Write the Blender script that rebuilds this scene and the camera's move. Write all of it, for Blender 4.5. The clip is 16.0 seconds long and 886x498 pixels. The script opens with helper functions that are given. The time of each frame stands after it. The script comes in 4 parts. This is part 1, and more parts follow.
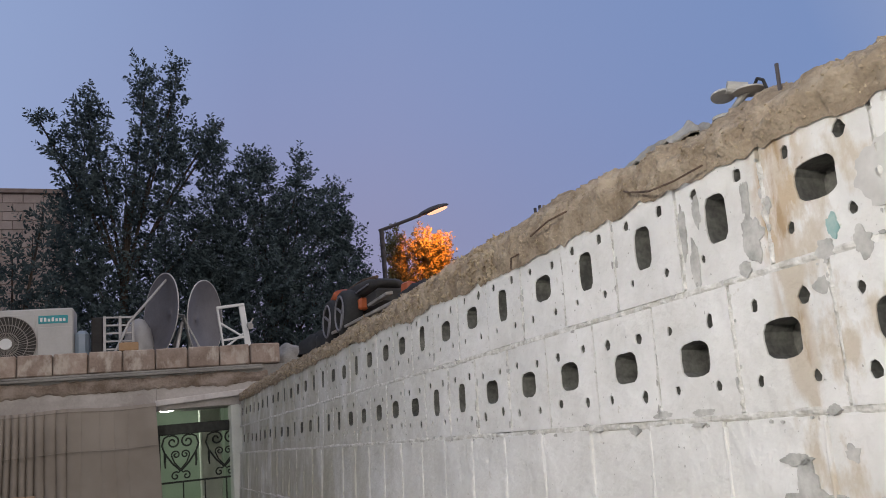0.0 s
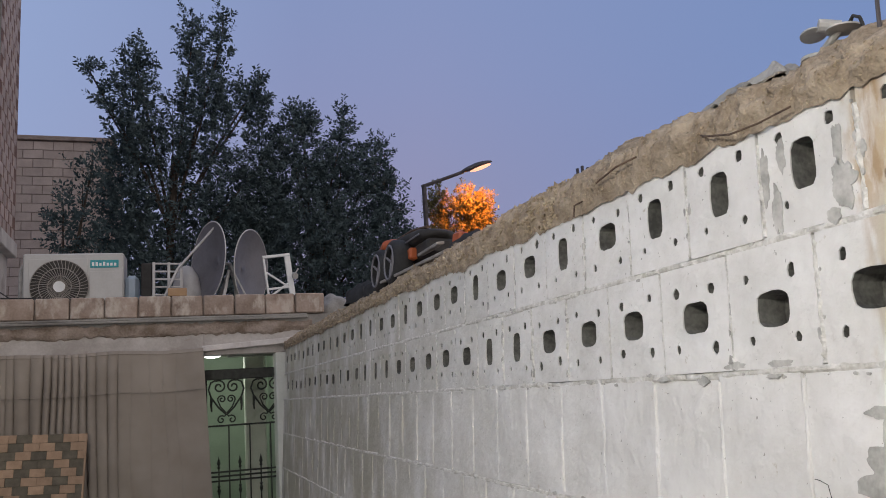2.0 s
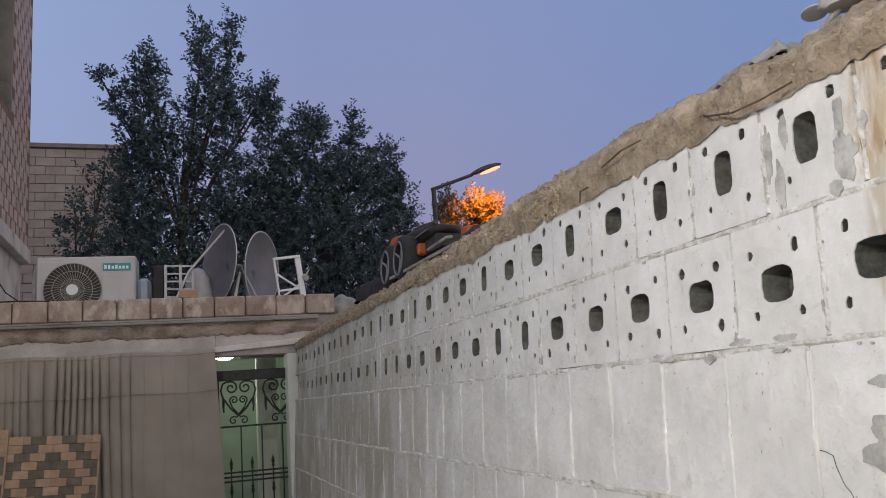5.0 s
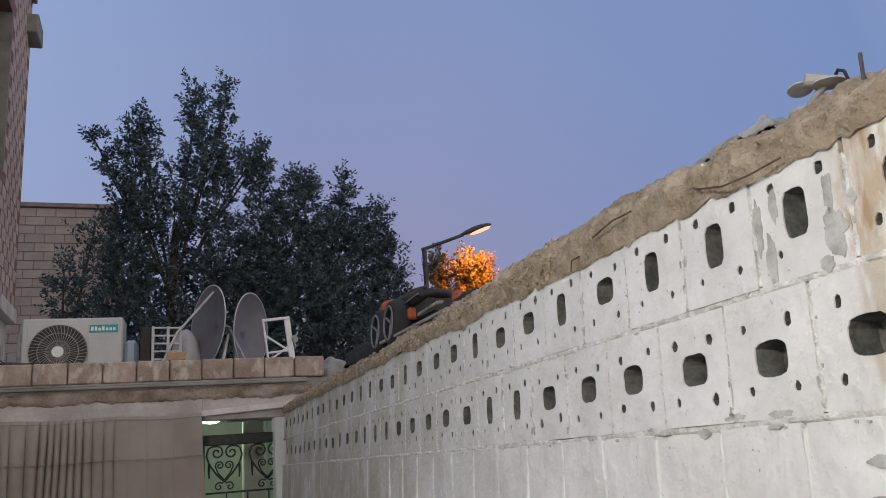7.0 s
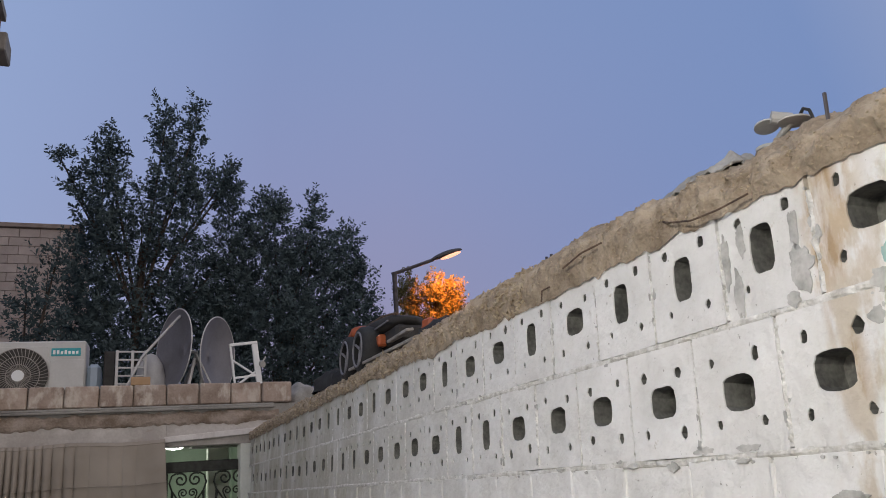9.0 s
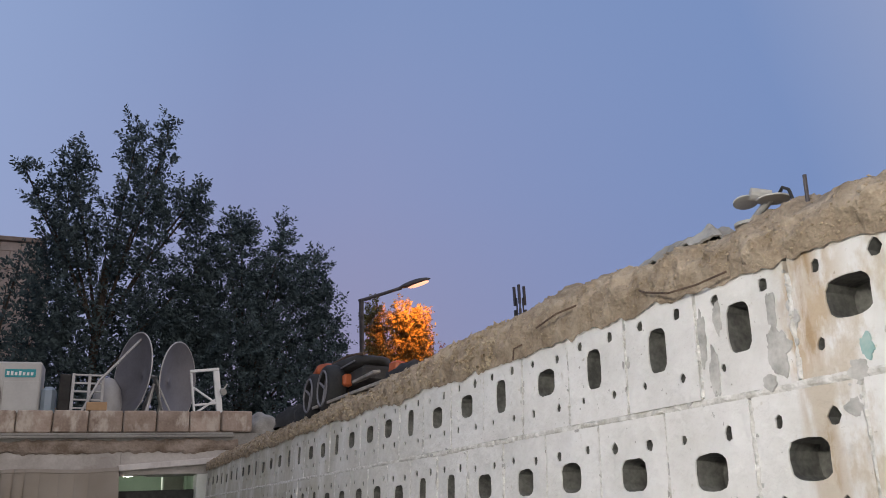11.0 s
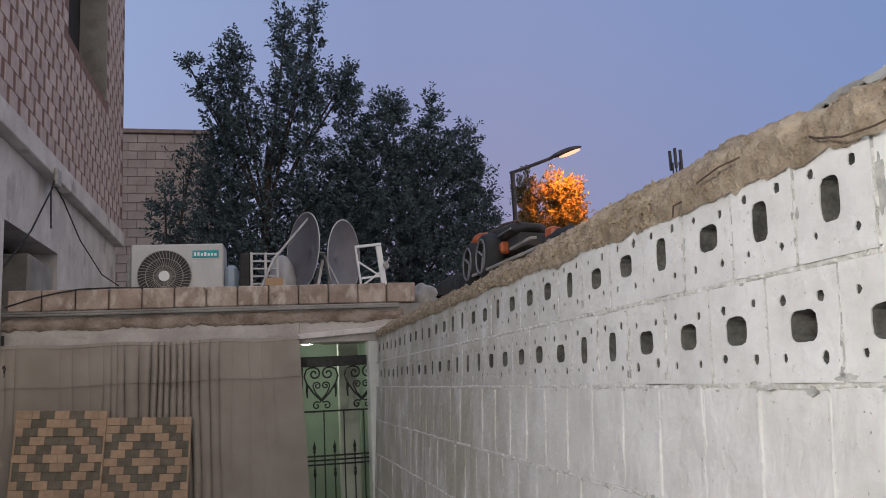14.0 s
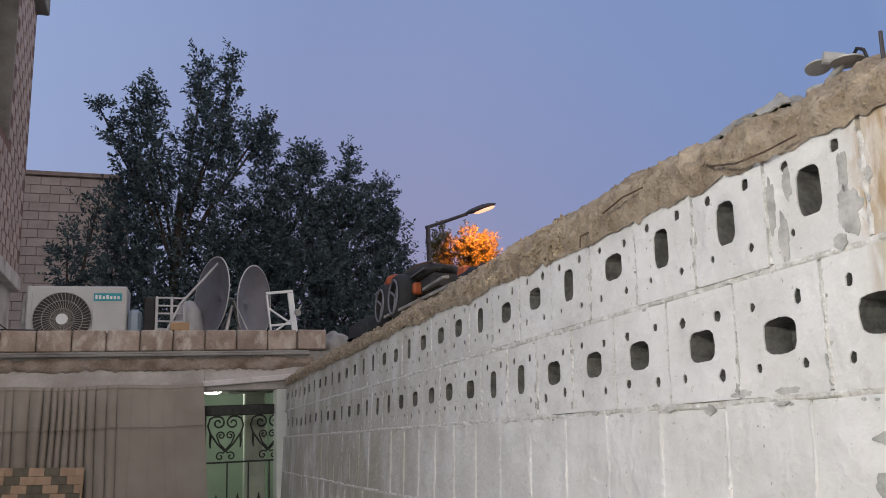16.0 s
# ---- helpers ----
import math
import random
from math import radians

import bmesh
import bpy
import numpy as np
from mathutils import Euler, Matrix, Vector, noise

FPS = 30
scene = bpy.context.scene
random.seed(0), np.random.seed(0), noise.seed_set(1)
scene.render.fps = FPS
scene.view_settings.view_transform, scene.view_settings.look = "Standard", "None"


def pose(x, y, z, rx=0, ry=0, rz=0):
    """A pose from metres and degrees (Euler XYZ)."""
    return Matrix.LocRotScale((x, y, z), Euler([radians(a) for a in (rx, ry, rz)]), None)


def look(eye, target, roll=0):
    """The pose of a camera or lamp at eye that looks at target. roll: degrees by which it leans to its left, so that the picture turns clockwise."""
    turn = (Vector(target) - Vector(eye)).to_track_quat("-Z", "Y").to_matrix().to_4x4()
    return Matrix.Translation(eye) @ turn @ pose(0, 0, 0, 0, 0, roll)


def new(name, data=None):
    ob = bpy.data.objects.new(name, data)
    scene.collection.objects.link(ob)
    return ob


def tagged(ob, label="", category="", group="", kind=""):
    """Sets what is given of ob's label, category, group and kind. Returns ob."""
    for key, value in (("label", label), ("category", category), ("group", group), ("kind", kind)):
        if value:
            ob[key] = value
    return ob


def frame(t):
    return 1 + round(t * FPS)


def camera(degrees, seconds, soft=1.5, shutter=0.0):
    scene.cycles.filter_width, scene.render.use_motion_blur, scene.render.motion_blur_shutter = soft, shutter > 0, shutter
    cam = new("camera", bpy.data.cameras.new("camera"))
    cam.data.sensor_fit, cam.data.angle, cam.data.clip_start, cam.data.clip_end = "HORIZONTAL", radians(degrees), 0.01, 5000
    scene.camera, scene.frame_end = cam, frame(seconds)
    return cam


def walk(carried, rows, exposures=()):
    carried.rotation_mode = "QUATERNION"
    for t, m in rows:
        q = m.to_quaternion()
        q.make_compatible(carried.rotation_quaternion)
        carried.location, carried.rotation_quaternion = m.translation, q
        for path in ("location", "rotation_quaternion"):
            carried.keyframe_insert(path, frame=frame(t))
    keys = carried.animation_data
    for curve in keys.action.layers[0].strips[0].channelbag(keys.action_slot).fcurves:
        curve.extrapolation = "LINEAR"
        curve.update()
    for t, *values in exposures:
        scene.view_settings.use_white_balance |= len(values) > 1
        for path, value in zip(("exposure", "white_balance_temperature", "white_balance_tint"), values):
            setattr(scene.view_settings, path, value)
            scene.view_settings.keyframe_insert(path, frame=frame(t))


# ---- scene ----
cam = camera(57.1, 16.0, soft=0.95)
# the wall leans three degrees outwards: its own frame, in which the path is given too
LEVEL = Matrix.Translation((0, 0, 1.7)) @ pose(0, 0, 0, 0, 3.0, 0) @ Matrix.Translation((0, 0, -1.7))
PATH = [
    (0, (-0.843, -1.07, 1.581), (-0.128, 0.738, 2.05), -2.8),
    (0.5, (-0.852, -1.076, 1.582), (-0.194, 0.753, 2.053), -1.8),
    (1, (-0.865, -1.069, 1.562), (-0.284, 0.791, 2.011), -0.6),
    (1.5, (-0.871, -1.042, 1.56), (-0.293, 0.829, 1.967), -0.5),
    (2, (-0.878, -1.022, 1.559), (-0.249, 0.84, 1.931), -0.7),
    (2.5, (-0.876, -1.022, 1.555), (-0.207, 0.838, 1.865), -0.4),
    (3, (-0.874, -1.024, 1.543), (-0.235, 0.857, 1.771), -0.3),
    (3.5, (-0.873, -1.024, 1.524), (-0.28, 0.878, 1.702), -0.4),
    (4, (-0.873, -1.036, 1.499), (-0.318, 0.874, 1.713), -0.6),
    (4.5, (-0.876, -1.037, 1.508), (-0.3, 0.854, 1.812), -0.8),
    (5, (-0.874, -1.031, 1.516), (-0.27, 0.837, 1.9), -1.1),
    (7.5, (-0.874, -1.027, 1.543), (-0.252, 0.795, 2.084), -1.2),
    (8, (-0.876, -1.029, 1.544), (-0.246, 0.785, 2.102), -1.2),
    (8.5, (-0.878, -1.033, 1.547), (-0.229, 0.771, 2.116), -1.2),
    (9, (-0.875, -1.027, 1.552), (-0.192, 0.761, 2.132), -1.2),
    (9.5, (-0.875, -1.027, 1.564), (-0.164, 0.746, 2.156), -1.3),
    (9.7, (-0.877, -1.03, 1.571), (-0.152, 0.731, 2.18), -1.1),
    (12, (-0.891, -1.01, 1.647), (-0.175, 0.741, 2.297), 1.6),
    (12.5, (-0.903, -1.026, 1.654), (-0.236, 0.768, 2.234), 2.0),
    (13, (-0.899, -1.025, 1.643), (-0.32, 0.821, 2.147), 1.7),
    (13.5, (-0.903, -1.036, 1.618), (-0.445, 0.867, 2.03), 1.2),
    (14, (-0.898, -1.031, 1.594), (-0.475, 0.894, 1.931), 0.2),
    (14.5, (-0.877, -1.025, 1.547), (-0.347, 0.885, 1.806), -1.1),
    (15, (-0.858, -1.013, 1.53), (-0.206, 0.853, 1.835), -1.2),
    (15.5, (-0.873, -1.022, 1.523), (-0.205, 0.819, 1.927), -0.6),
    (16, (-0.887, -1.021, 1.525), (-0.271, 0.822, 2.0), 0.3),
]
walk(cam, [(t, LEVEL @ look(eye, target, roll)) for t, eye, target, roll in PATH], [(0, 0.0), (13.4, 0.0), (14.0, 0.05), (15.0, 0.11), (15.5, 0.07), (16.0, 0.02)])

# ---- world and light ----
world = bpy.data.worlds.new("dusk_sky")
scene.world = world
world.use_nodes = True
wn, wl = world.node_tree.nodes, world.node_tree.links
bg = wn["Background"]

bg.inputs["Strength"].default_value = 1.0
coord = wn.new("ShaderNodeTexCoord")
sep = wn.new("ShaderNodeSeparateXYZ")
wl.new(coord.outputs["Generated"], sep.inputs[0])
up = wn.new("ShaderNodeValToRGB")
up.color_ramp.interpolation = "B_SPLINE"
el = up.color_ramp.elements
el[0].position, el[0].color = 0.0, (0.303, 0.277, 0.415, 1)
el[1].position, el[1].color = 1.0, (0.16, 0.264, 0.51, 1)
for p, c in ((0.18, (0.293, 0.283, 0.436)), (0.36, (0.256, 0.299, 0.518)), (0.6, (0.211, 0.299, 0.527))):
    e = el.new(p)
    e.color = (*c, 1)
wl.new(sep.outputs["Z"], up.inputs[0])
side = wn.new("ShaderNodeMapRange")
side.inputs["From Min"].default_value, side.inputs["From Max"].default_value = 0.3, 0.85
wl.new(sep.outputs["X"], side.inputs["Value"])
blue = wn.new("ShaderNodeMixRGB")
blue.inputs[2].default_value = (0.17, 0.27, 0.52, 1)
wl.new(side.outputs[0], blue.inputs[0])
wl.new(up.outputs[0], blue.inputs[1])
west = wn.new("ShaderNodeMapRange")
west.inputs["From Min"].default_value, west.inputs["From Max"].default_value = 0.15, -0.4
wl.new(sep.outputs["X"], west.inputs["Value"])
glow = wn.new("ShaderNodeMixRGB")
glow.inputs[2].default_value = (0.325, 0.43, 0.68, 1)
wl.new(west.outputs[0], glow.inputs[0])
wl.new(blue.outputs[0], glow.inputs[1])
back = wn.new("ShaderNodeMapRange")
back.inputs["From Min"].default_value, back.inputs["From Max"].default_value = -0.1, 0.95
toward = wn.new("ShaderNodeVectorMath")
toward.operation = "DOT_PRODUCT"
toward.inputs[1].default_value = (0.50, -0.85, 0.15)
wl.new(coord.outputs["Generated"], toward.inputs[0])
wl.new(toward.outputs["Value"], back.inputs["Value"])
dusk = wn.new("ShaderNodeMixRGB")
dusk.inputs[2].default_value = (0.84, 0.74, 0.68, 1)
wl.new(back.outputs[0], dusk.inputs[0])
wl.new(glow.outputs[0], dusk.inputs[1])
wl.new(dusk.outputs[0], bg.inputs["Color"])


def lamp(name, kind, where, power, colour, size=0.1, target=None):
    d = bpy.data.lights.new(name, kind)
    d.energy, d.color = power, colour
    if kind == "AREA":
        d.size = size
    else:
        d.shadow_soft_size = size
    ob = new(name, d)
    ob.matrix_world = look(where, target) if target else pose(*where)
    return ob


# the wall lamp of the yard, the bulb behind the gate, the street lamp
lamp("yard_lamp_light", "POINT", (-2.35, -1.6, 2.5), 176, (1.0, 0.965, 0.87), 0.12)
lamp("passage_light", "POINT", (-0.45, 7.2, 1.97), 11, (0.95, 1.0, 0.88), 0.08)
lamp("street_light", "SPOT", (5.48, 14.47, 6.10), 1050, (1.0, 0.23, 0.025), 0.12, (5.90, 15.5, 5.45)).data.spot_size = radians(90)


# ---- materials ----
def mat(name, a, b, rough=0.85, scale=8.0, fine=60.0, bump=0.15, dist=0.01, metal=0.0, rand=0.0, detail=6.0, emit=None, stretch=None, spec=0.5):
    """A surface of two colours mixed by noise at two scales, with fine relief; rand: how far pieces differ in value."""
    m = bpy.data.materials.new(name)
    m.use_nodes = True
    n, l = m.node_tree.nodes, m.node_tree.links
    p = n["Principled BSDF"]
    geo = n.new("ShaderNodeNewGeometry")
    src = geo.outputs["Position"]
    if stretch:
        mp = n.new("ShaderNodeMapping")
        mp.inputs["Scale"].default_value = stretch
        l.new(src, mp.inputs[0])
        src = mp.outputs[0]
    big, small = n.new("ShaderNodeTexNoise"), n.new("ShaderNodeTexNoise")
    for t, s in ((big, scale), (small, fine)):
        t.inputs["Scale"].default_value, t.inputs["Detail"].default_value = s, detail
        l.new(src, t.inputs["Vector"])
    add = n.new("ShaderNodeMath")
    add.operation = "MULTIPLY_ADD"
    add.inputs[1].default_value = 0.35
    l.new(small.outputs[0], add.inputs[0])
    l.new(big.outputs[0], add.inputs[2])
    ramp = n.new("ShaderNodeValToRGB")
    ramp.color_ramp.elements[0].position, ramp.color_ramp.elements[1].position = 0.48, 0.86
    ramp.color_ramp.elements[0].color, ramp.color_ramp.elements[1].color = (*a, 1), (*b, 1)
    l.new(add.outputs[0], ramp.inputs[0])
    col = ramp.outputs[0]
    if rand:
        info = n.new("ShaderNodeObjectInfo")
        mr = n.new("ShaderNodeMapRange")
        mr.inputs["To Min"].default_value, mr.inputs["To Max"].default_value = 1 - rand, 1 + rand
        l.new(info.outputs["Random"], mr.inputs["Value"])
        hsv = n.new("ShaderNodeHueSaturation")
        l.new(mr.outputs[0], hsv.inputs["Value"])
        l.new(col, hsv.inputs["Color"])
        col = hsv.outputs[0]
    l.new(col, p.inputs["Base Color"])
    p.inputs["Roughness"].default_value, p.inputs["Metallic"].default_value = rough, metal
    p.inputs["Specular IOR Level"].default_value = spec
    if bump:
        bm = n.new("ShaderNodeBump")
        bm.inputs["Strength"].default_value, bm.inputs["Distance"].default_value = bump, dist
        l.new(add.outputs[0], bm.inputs["Height"])
        l.new(bm.outputs[0], p.inputs["Normal"])
    if emit:
        p.inputs["Emission Color"].default_value, p.inputs["Emission Strength"].default_value = (*emit[0], 1), emit[1]
    return m


def stain_shade_over(m, colour, scale, lo, hi, stretch=(1, 1, 1), band=None, above=None):
    """Lays stains and painted shade with ragged edges over the material m; band: the stretch of y that they keep to;
    above: the height at which they end.
    """
    n, l = m.node_tree.nodes, m.node_tree.links
    p = n["Principled BSDF"]
    old = p.inputs["Base Color"].links[0].from_socket
    geo, mp, t = n.new("ShaderNodeNewGeometry"), n.new("ShaderNodeMapping"), n.new("ShaderNodeTexNoise")
    mp.inputs["Scale"].default_value = stretch
    t.inputs["Scale"].default_value, t.inputs["Detail"].default_value, t.inputs["Roughness"].default_value = scale, 8, 0.6
    l.new(geo.outputs["Position"], mp.inputs[0])
    l.new(mp.outputs[0], t.inputs["Vector"])
    mr = n.new("ShaderNodeMapRange")
    mr.inputs["From Min"].default_value, mr.inputs["From Max"].default_value = lo, hi
    l.new(t.outputs[0], mr.inputs["Value"])
    fac = mr.outputs[0]
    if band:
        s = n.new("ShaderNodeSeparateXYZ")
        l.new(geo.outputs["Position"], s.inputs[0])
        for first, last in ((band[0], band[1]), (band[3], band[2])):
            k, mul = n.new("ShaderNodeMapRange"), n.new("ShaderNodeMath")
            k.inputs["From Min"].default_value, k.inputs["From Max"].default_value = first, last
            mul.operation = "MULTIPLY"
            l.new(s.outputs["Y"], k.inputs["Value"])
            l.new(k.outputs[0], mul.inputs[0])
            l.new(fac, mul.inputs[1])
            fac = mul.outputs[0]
    if above:
        s, k, mul = n.new("ShaderNodeSeparateXYZ"), n.new("ShaderNodeMapRange"), n.new("ShaderNodeMath")
        l.new(geo.outputs["Position"], s.inputs[0])
        k.inputs["From Min"].default_value, k.inputs["From Max"].default_value = above
        mul.operation = "MULTIPLY"
        l.new(s.outputs["Z"], k.inputs["Value"])
        l.new(k.outputs[0], mul.inputs[0])
        l.new(fac, mul.inputs[1])
        fac = mul.outputs[0]
    mix = n.new("ShaderNodeMixRGB")
    mix.inputs[2].default_value = (*colour, 1)
    l.new(fac, mix.inputs[0])
    l.new(old, mix.inputs[1])
    l.new(mix.outputs[0], p.inputs["Base Color"])


WHITE_WALL = mat("limewashed_block", (0.66, 0.65, 0.62), (0.80, 0.79, 0.77), 0.75, 7, 42, 0.95, 0.014, rand=0.03)
stain_shade_over(WHITE_WALL, (0.36, 0.35, 0.32), 85, 0.665, 0.70)
stain_shade_over(WHITE_WALL, (0.46, 0.44, 0.40), 9, 0.66, 0.78)
stain_shade_over(WHITE_WALL, (0.52, 0.48, 0.41), 38, 0.66, 0.74)
stain_shade_over(WHITE_WALL, (0.40, 0.285, 0.17), 16, 0.40, 0.54, (1, 1, 0.25), (-0.255, -0.232, -0.205, -0.185), (1.615, 1.66))
stain_shade_over(WHITE_WALL, (0.50, 0.40, 0.28), 30, 0.44, 0.56, (1, 1, 0.5), (-0.30, -0.25, -0.19, -0.165), (1.77, 1.84))
# yellowish dirt, deepened to paint in the wall's dimming towards the door
stain_shade_over(WHITE_WALL, (0.41, 0.39, 0.315), 5, 0.26, 0.56, (1, 1, 0.5), (0.8, 2.6, 9.0, 9.5))
stain_shade_over(WHITE_WALL, (0.56, 0.50, 0.41), 16, 0.50, 0.60, (1, 1, 0.5), (-0.60, -0.50, -0.22, -0.16))
MORTAR = mat("limewashed_mortar", (0.48, 0.46, 0.41), (0.80, 0.785, 0.75), 0.85, 45, 170, 0.9, 0.008)
GREY_PATCH = mat("bare_cement_patch", (0.33, 0.325, 0.30), (0.58, 0.57, 0.54), 0.9, 22, 140, 0.6, 0.006)
PALE_PATCH = mat("smooth_pale_cement", (0.44, 0.43, 0.41), (0.60, 0.59, 0.56), 0.85, 12, 90, 0.3, 0.006)
TEAL_PATCH = mat("old_turquoise_paint", (0.25, 0.42, 0.40), (0.38, 0.50, 0.47), 0.8, 30, 120, 0.2, 0.004)
CAP = mat("rough_cement_capping", (0.205, 0.155, 0.105), (0.43, 0.35, 0.26), 0.95, 18, 140, 1.0, 0.016)
CRUMB = mat("straw_coloured_mortar_crumbs", (0.24, 0.18, 0.115), (0.47, 0.385, 0.27), 0.95, 40, 160, 0.5, 0.004)
# dark on purpose: the shade inside the hollows is put into the colour
HOLE = mat("shaded_hollow", (0.075, 0.074, 0.068), (0.18, 0.177, 0.16), 0.95, 30, 120, 0.5, 0.006)
PARAPET = mat("weathered_clay_block", (0.235, 0.175, 0.14), (0.41, 0.33, 0.28), 0.9, 7, 60, 0.4, 0.008, rand=0.10)
stain_shade_over(PARAPET, (0.50, 0.44, 0.385), 14, 0.52, 0.66, (1, 1, 0.5))
PLASTER = mat("dirty_white_plaster", (0.38, 0.35, 0.33), (0.56, 0.53, 0.51), 0.9, 5, 60, 0.35, 0.008)
stain_shade_over(PLASTER, (0.27, 0.22, 0.18), 6, 0.58, 0.75, (0.5, 1, 1.6))
LEDGE = mat("crumbling_slab_edge", (0.16, 0.12, 0.09), (0.36, 0.30, 0.26), 0.95, 9, 70, 0.8, 0.015)
CURTAIN = mat("greige_curtain_cloth", (0.27, 0.237, 0.205), (0.335, 0.298, 0.262), 0.95, 4, 300, 0.25, 0.002, spec=0.2)
CANE = mat("pale_woven_strip", (0.33, 0.225, 0.15), (0.44, 0.305, 0.21), 0.7, 20, 150, 0.3, 0.002, rand=0.10)
CANE_DARK = mat("dark_woven_strip", (0.105, 0.093, 0.070), (0.165, 0.145, 0.112), 0.8, 20, 150, 0.3, 0.002, rand=0.10)
IRON = mat("black_painted_iron", (0.012, 0.014, 0.013), (0.03, 0.033, 0.03), 0.45, 30, 150, 0.15, 0.002, metal=0.3)
GREEN = mat("pale_green_wall", (0.27, 0.33, 0.265), (0.34, 0.40, 0.33), 0.8, 3, 60, 0.1, 0.004)
CEIL = mat("white_soffit_paint", (0.60, 0.62, 0.56), (0.74, 0.75, 0.70), 0.8, 4, 60, 0.1, 0.004)
FACING = mat("rough_stone_facing_block", (0.42, 0.335, 0.32), (0.56, 0.465, 0.445), 0.92, 9, 60, 0.5, 0.012, rand=0.12)
FACING_JOINT = mat("red_brown_block_joint", (0.17, 0.10, 0.085), (0.26, 0.165, 0.14), 0.95, 9, 60, 0.5, 0.01)
FARBLOCK = mat("tan_concrete_block", (0.41, 0.34, 0.305), (0.53, 0.45, 0.41), 0.92, 3, 40, 0.4, 0.012, rand=0.07)
FARJOINT = mat("dark_block_joint", (0.26, 0.205, 0.18), (0.34, 0.275, 0.245), 0.95, 6, 40, 0.3, 0.01)
HOUSE_WHITE = mat("old_white_render", (0.50, 0.47, 0.46), (0.68, 0.65, 0.63), 0.9, 2.5, 40, 0.3, 0.01)
stain_shade_over(HOUSE_WHITE, (0.30, 0.26, 0.24), 3, 0.56, 0.72, (1, 1, 0.6))
CONCRETE = mat("grey_concrete", (0.20, 0.19, 0.18), (0.34, 0.33, 0.31), 0.92, 3, 50, 0.4, 0.01)
# near-black that stands for the unlit depth of the house's openings
DARK = mat("painted_shade_black", (0.015, 0.015, 0.016), (0.03, 0.03, 0.03), 0.9, 5, 50, 0.1, 0.004)
AC_WHITE = mat("cream_enamel", (0.44, 0.435, 0.425), (0.53, 0.525, 0.515), 0.45, 4, 60, 0.05, 0.002)
# near-black for the shade behind the fan grille
AC_DARK = mat("fan_shade_disc", (0.03, 0.028, 0.026), (0.06, 0.055, 0.05), 0.7, 10, 80, 0.1, 0.003)
AC_FAN = mat("fan_grille_plastic", (0.26, 0.24, 0.22), (0.36, 0.335, 0.31), 0.6, 10, 80, 0.05, 0.002)
TEAL = mat("teal_badge", (0.02, 0.27, 0.31), (0.03, 0.33, 0.37), 0.5, 10, 80, 0.0)
PALE = mat("white_print", (0.72, 0.74, 0.74), (0.80, 0.80, 0.80), 0.5, 10, 80, 0.0)
DISH = mat("grey_dish_enamel", (0.135, 0.13, 0.145), (0.20, 0.195, 0.215), 0.6, 4, 60, 0.15, 0.003)
DISH_RIM = mat("pale_dish_rim", (0.42, 0.41, 0.41), (0.55, 0.54, 0.54), 0.55, 8, 60, 0.1, 0.003)
STEEL = mat("weathered_galvanised_steel", (0.30, 0.295, 0.28), (0.46, 0.45, 0.43), 0.6, 16, 90, 0.25, 0.003, metal=0.15)
RUST = mat("rusty_steel", (0.055, 0.035, 0.026), (0.14, 0.09, 0.06), 0.9, 40, 150, 0.5, 0.003)
RUBBER = mat("black_rubber", (0.012, 0.012, 0.013), (0.03, 0.03, 0.03), 0.75, 20, 120, 0.2, 0.003)
ORANGE = mat("faded_orange_plastic", (0.24, 0.055, 0.02), (0.42, 0.10, 0.03), 0.5, 6, 60, 0.1, 0.003)
BLACK_PLASTIC = mat("black_plastic", (0.02, 0.018, 0.018), (0.045, 0.042, 0.04), 0.8, 8, 60, 0.1, 0.003)
BOARD = mat("weathered_board", (0.19, 0.175, 0.16), (0.36, 0.335, 0.31), 0.85, 12, 80, 0.3, 0.004)
LEAF = mat("dark_evergreen_leaf", (0.078, 0.112, 0.124), (0.105, 0.142, 0.150), 1.0, 2, 30, 0.0, spec=0.05)
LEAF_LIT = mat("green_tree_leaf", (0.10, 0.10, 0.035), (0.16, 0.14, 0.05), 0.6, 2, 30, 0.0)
LEAF_RED = mat("reddish_bush_leaf", (0.22, 0.07, 0.06), (0.32, 0.12, 0.09), 0.6, 2, 30, 0.0)
BARK = mat("grey_brown_bark", (0.045, 0.037, 0.032), (0.09, 0.075, 0.062), 0.95, 12, 60, 0.8, 0.02)
POLE = mat("painted_lamp_pole", (0.055, 0.05, 0.055), (0.10, 0.09, 0.095), 0.6, 8, 60, 0.1, 0.003, metal=0.3)
GLOW = mat("sodium_lamp_lens", (0.8, 0.5, 0.3), (0.8, 0.5, 0.3), 0.3, 4, 20, 0.0, emit=((1.0, 0.47, 0.30), 1.35))
BULB = mat("lit_bulb", (0.9, 0.9, 0.9), (0.9, 0.9, 0.9), 0.3, 4, 20, 0.0, emit=((1.0, 0.97, 0.92), 6.0))
GROUND = mat("dusty_ground", (0.20, 0.17, 0.135), (0.32, 0.28, 0.23), 0.95, 1.5, 30, 0.4, 0.01)
PAVING = mat("worn_cement_floor", (0.24, 0.23, 0.21), (0.36, 0.345, 0.32), 0.85, 2.5, 40, 0.3, 0.006)
LAMINATE = mat("white_laminate", (0.68, 0.67, 0.66), (0.76, 0.75, 0.74), 0.45, 5, 60, 0.04, 0.002)
TOPSHEET = mat("grey_cabinet_top", (0.17, 0.17, 0.18), (0.25, 0.25, 0.26), 0.55, 8, 80, 0.1, 0.002)
SOLE = mat("cream_sandal_sole", (0.40, 0.37, 0.28), (0.54, 0.50, 0.40), 0.75, 14, 90, 0.2, 0.003)
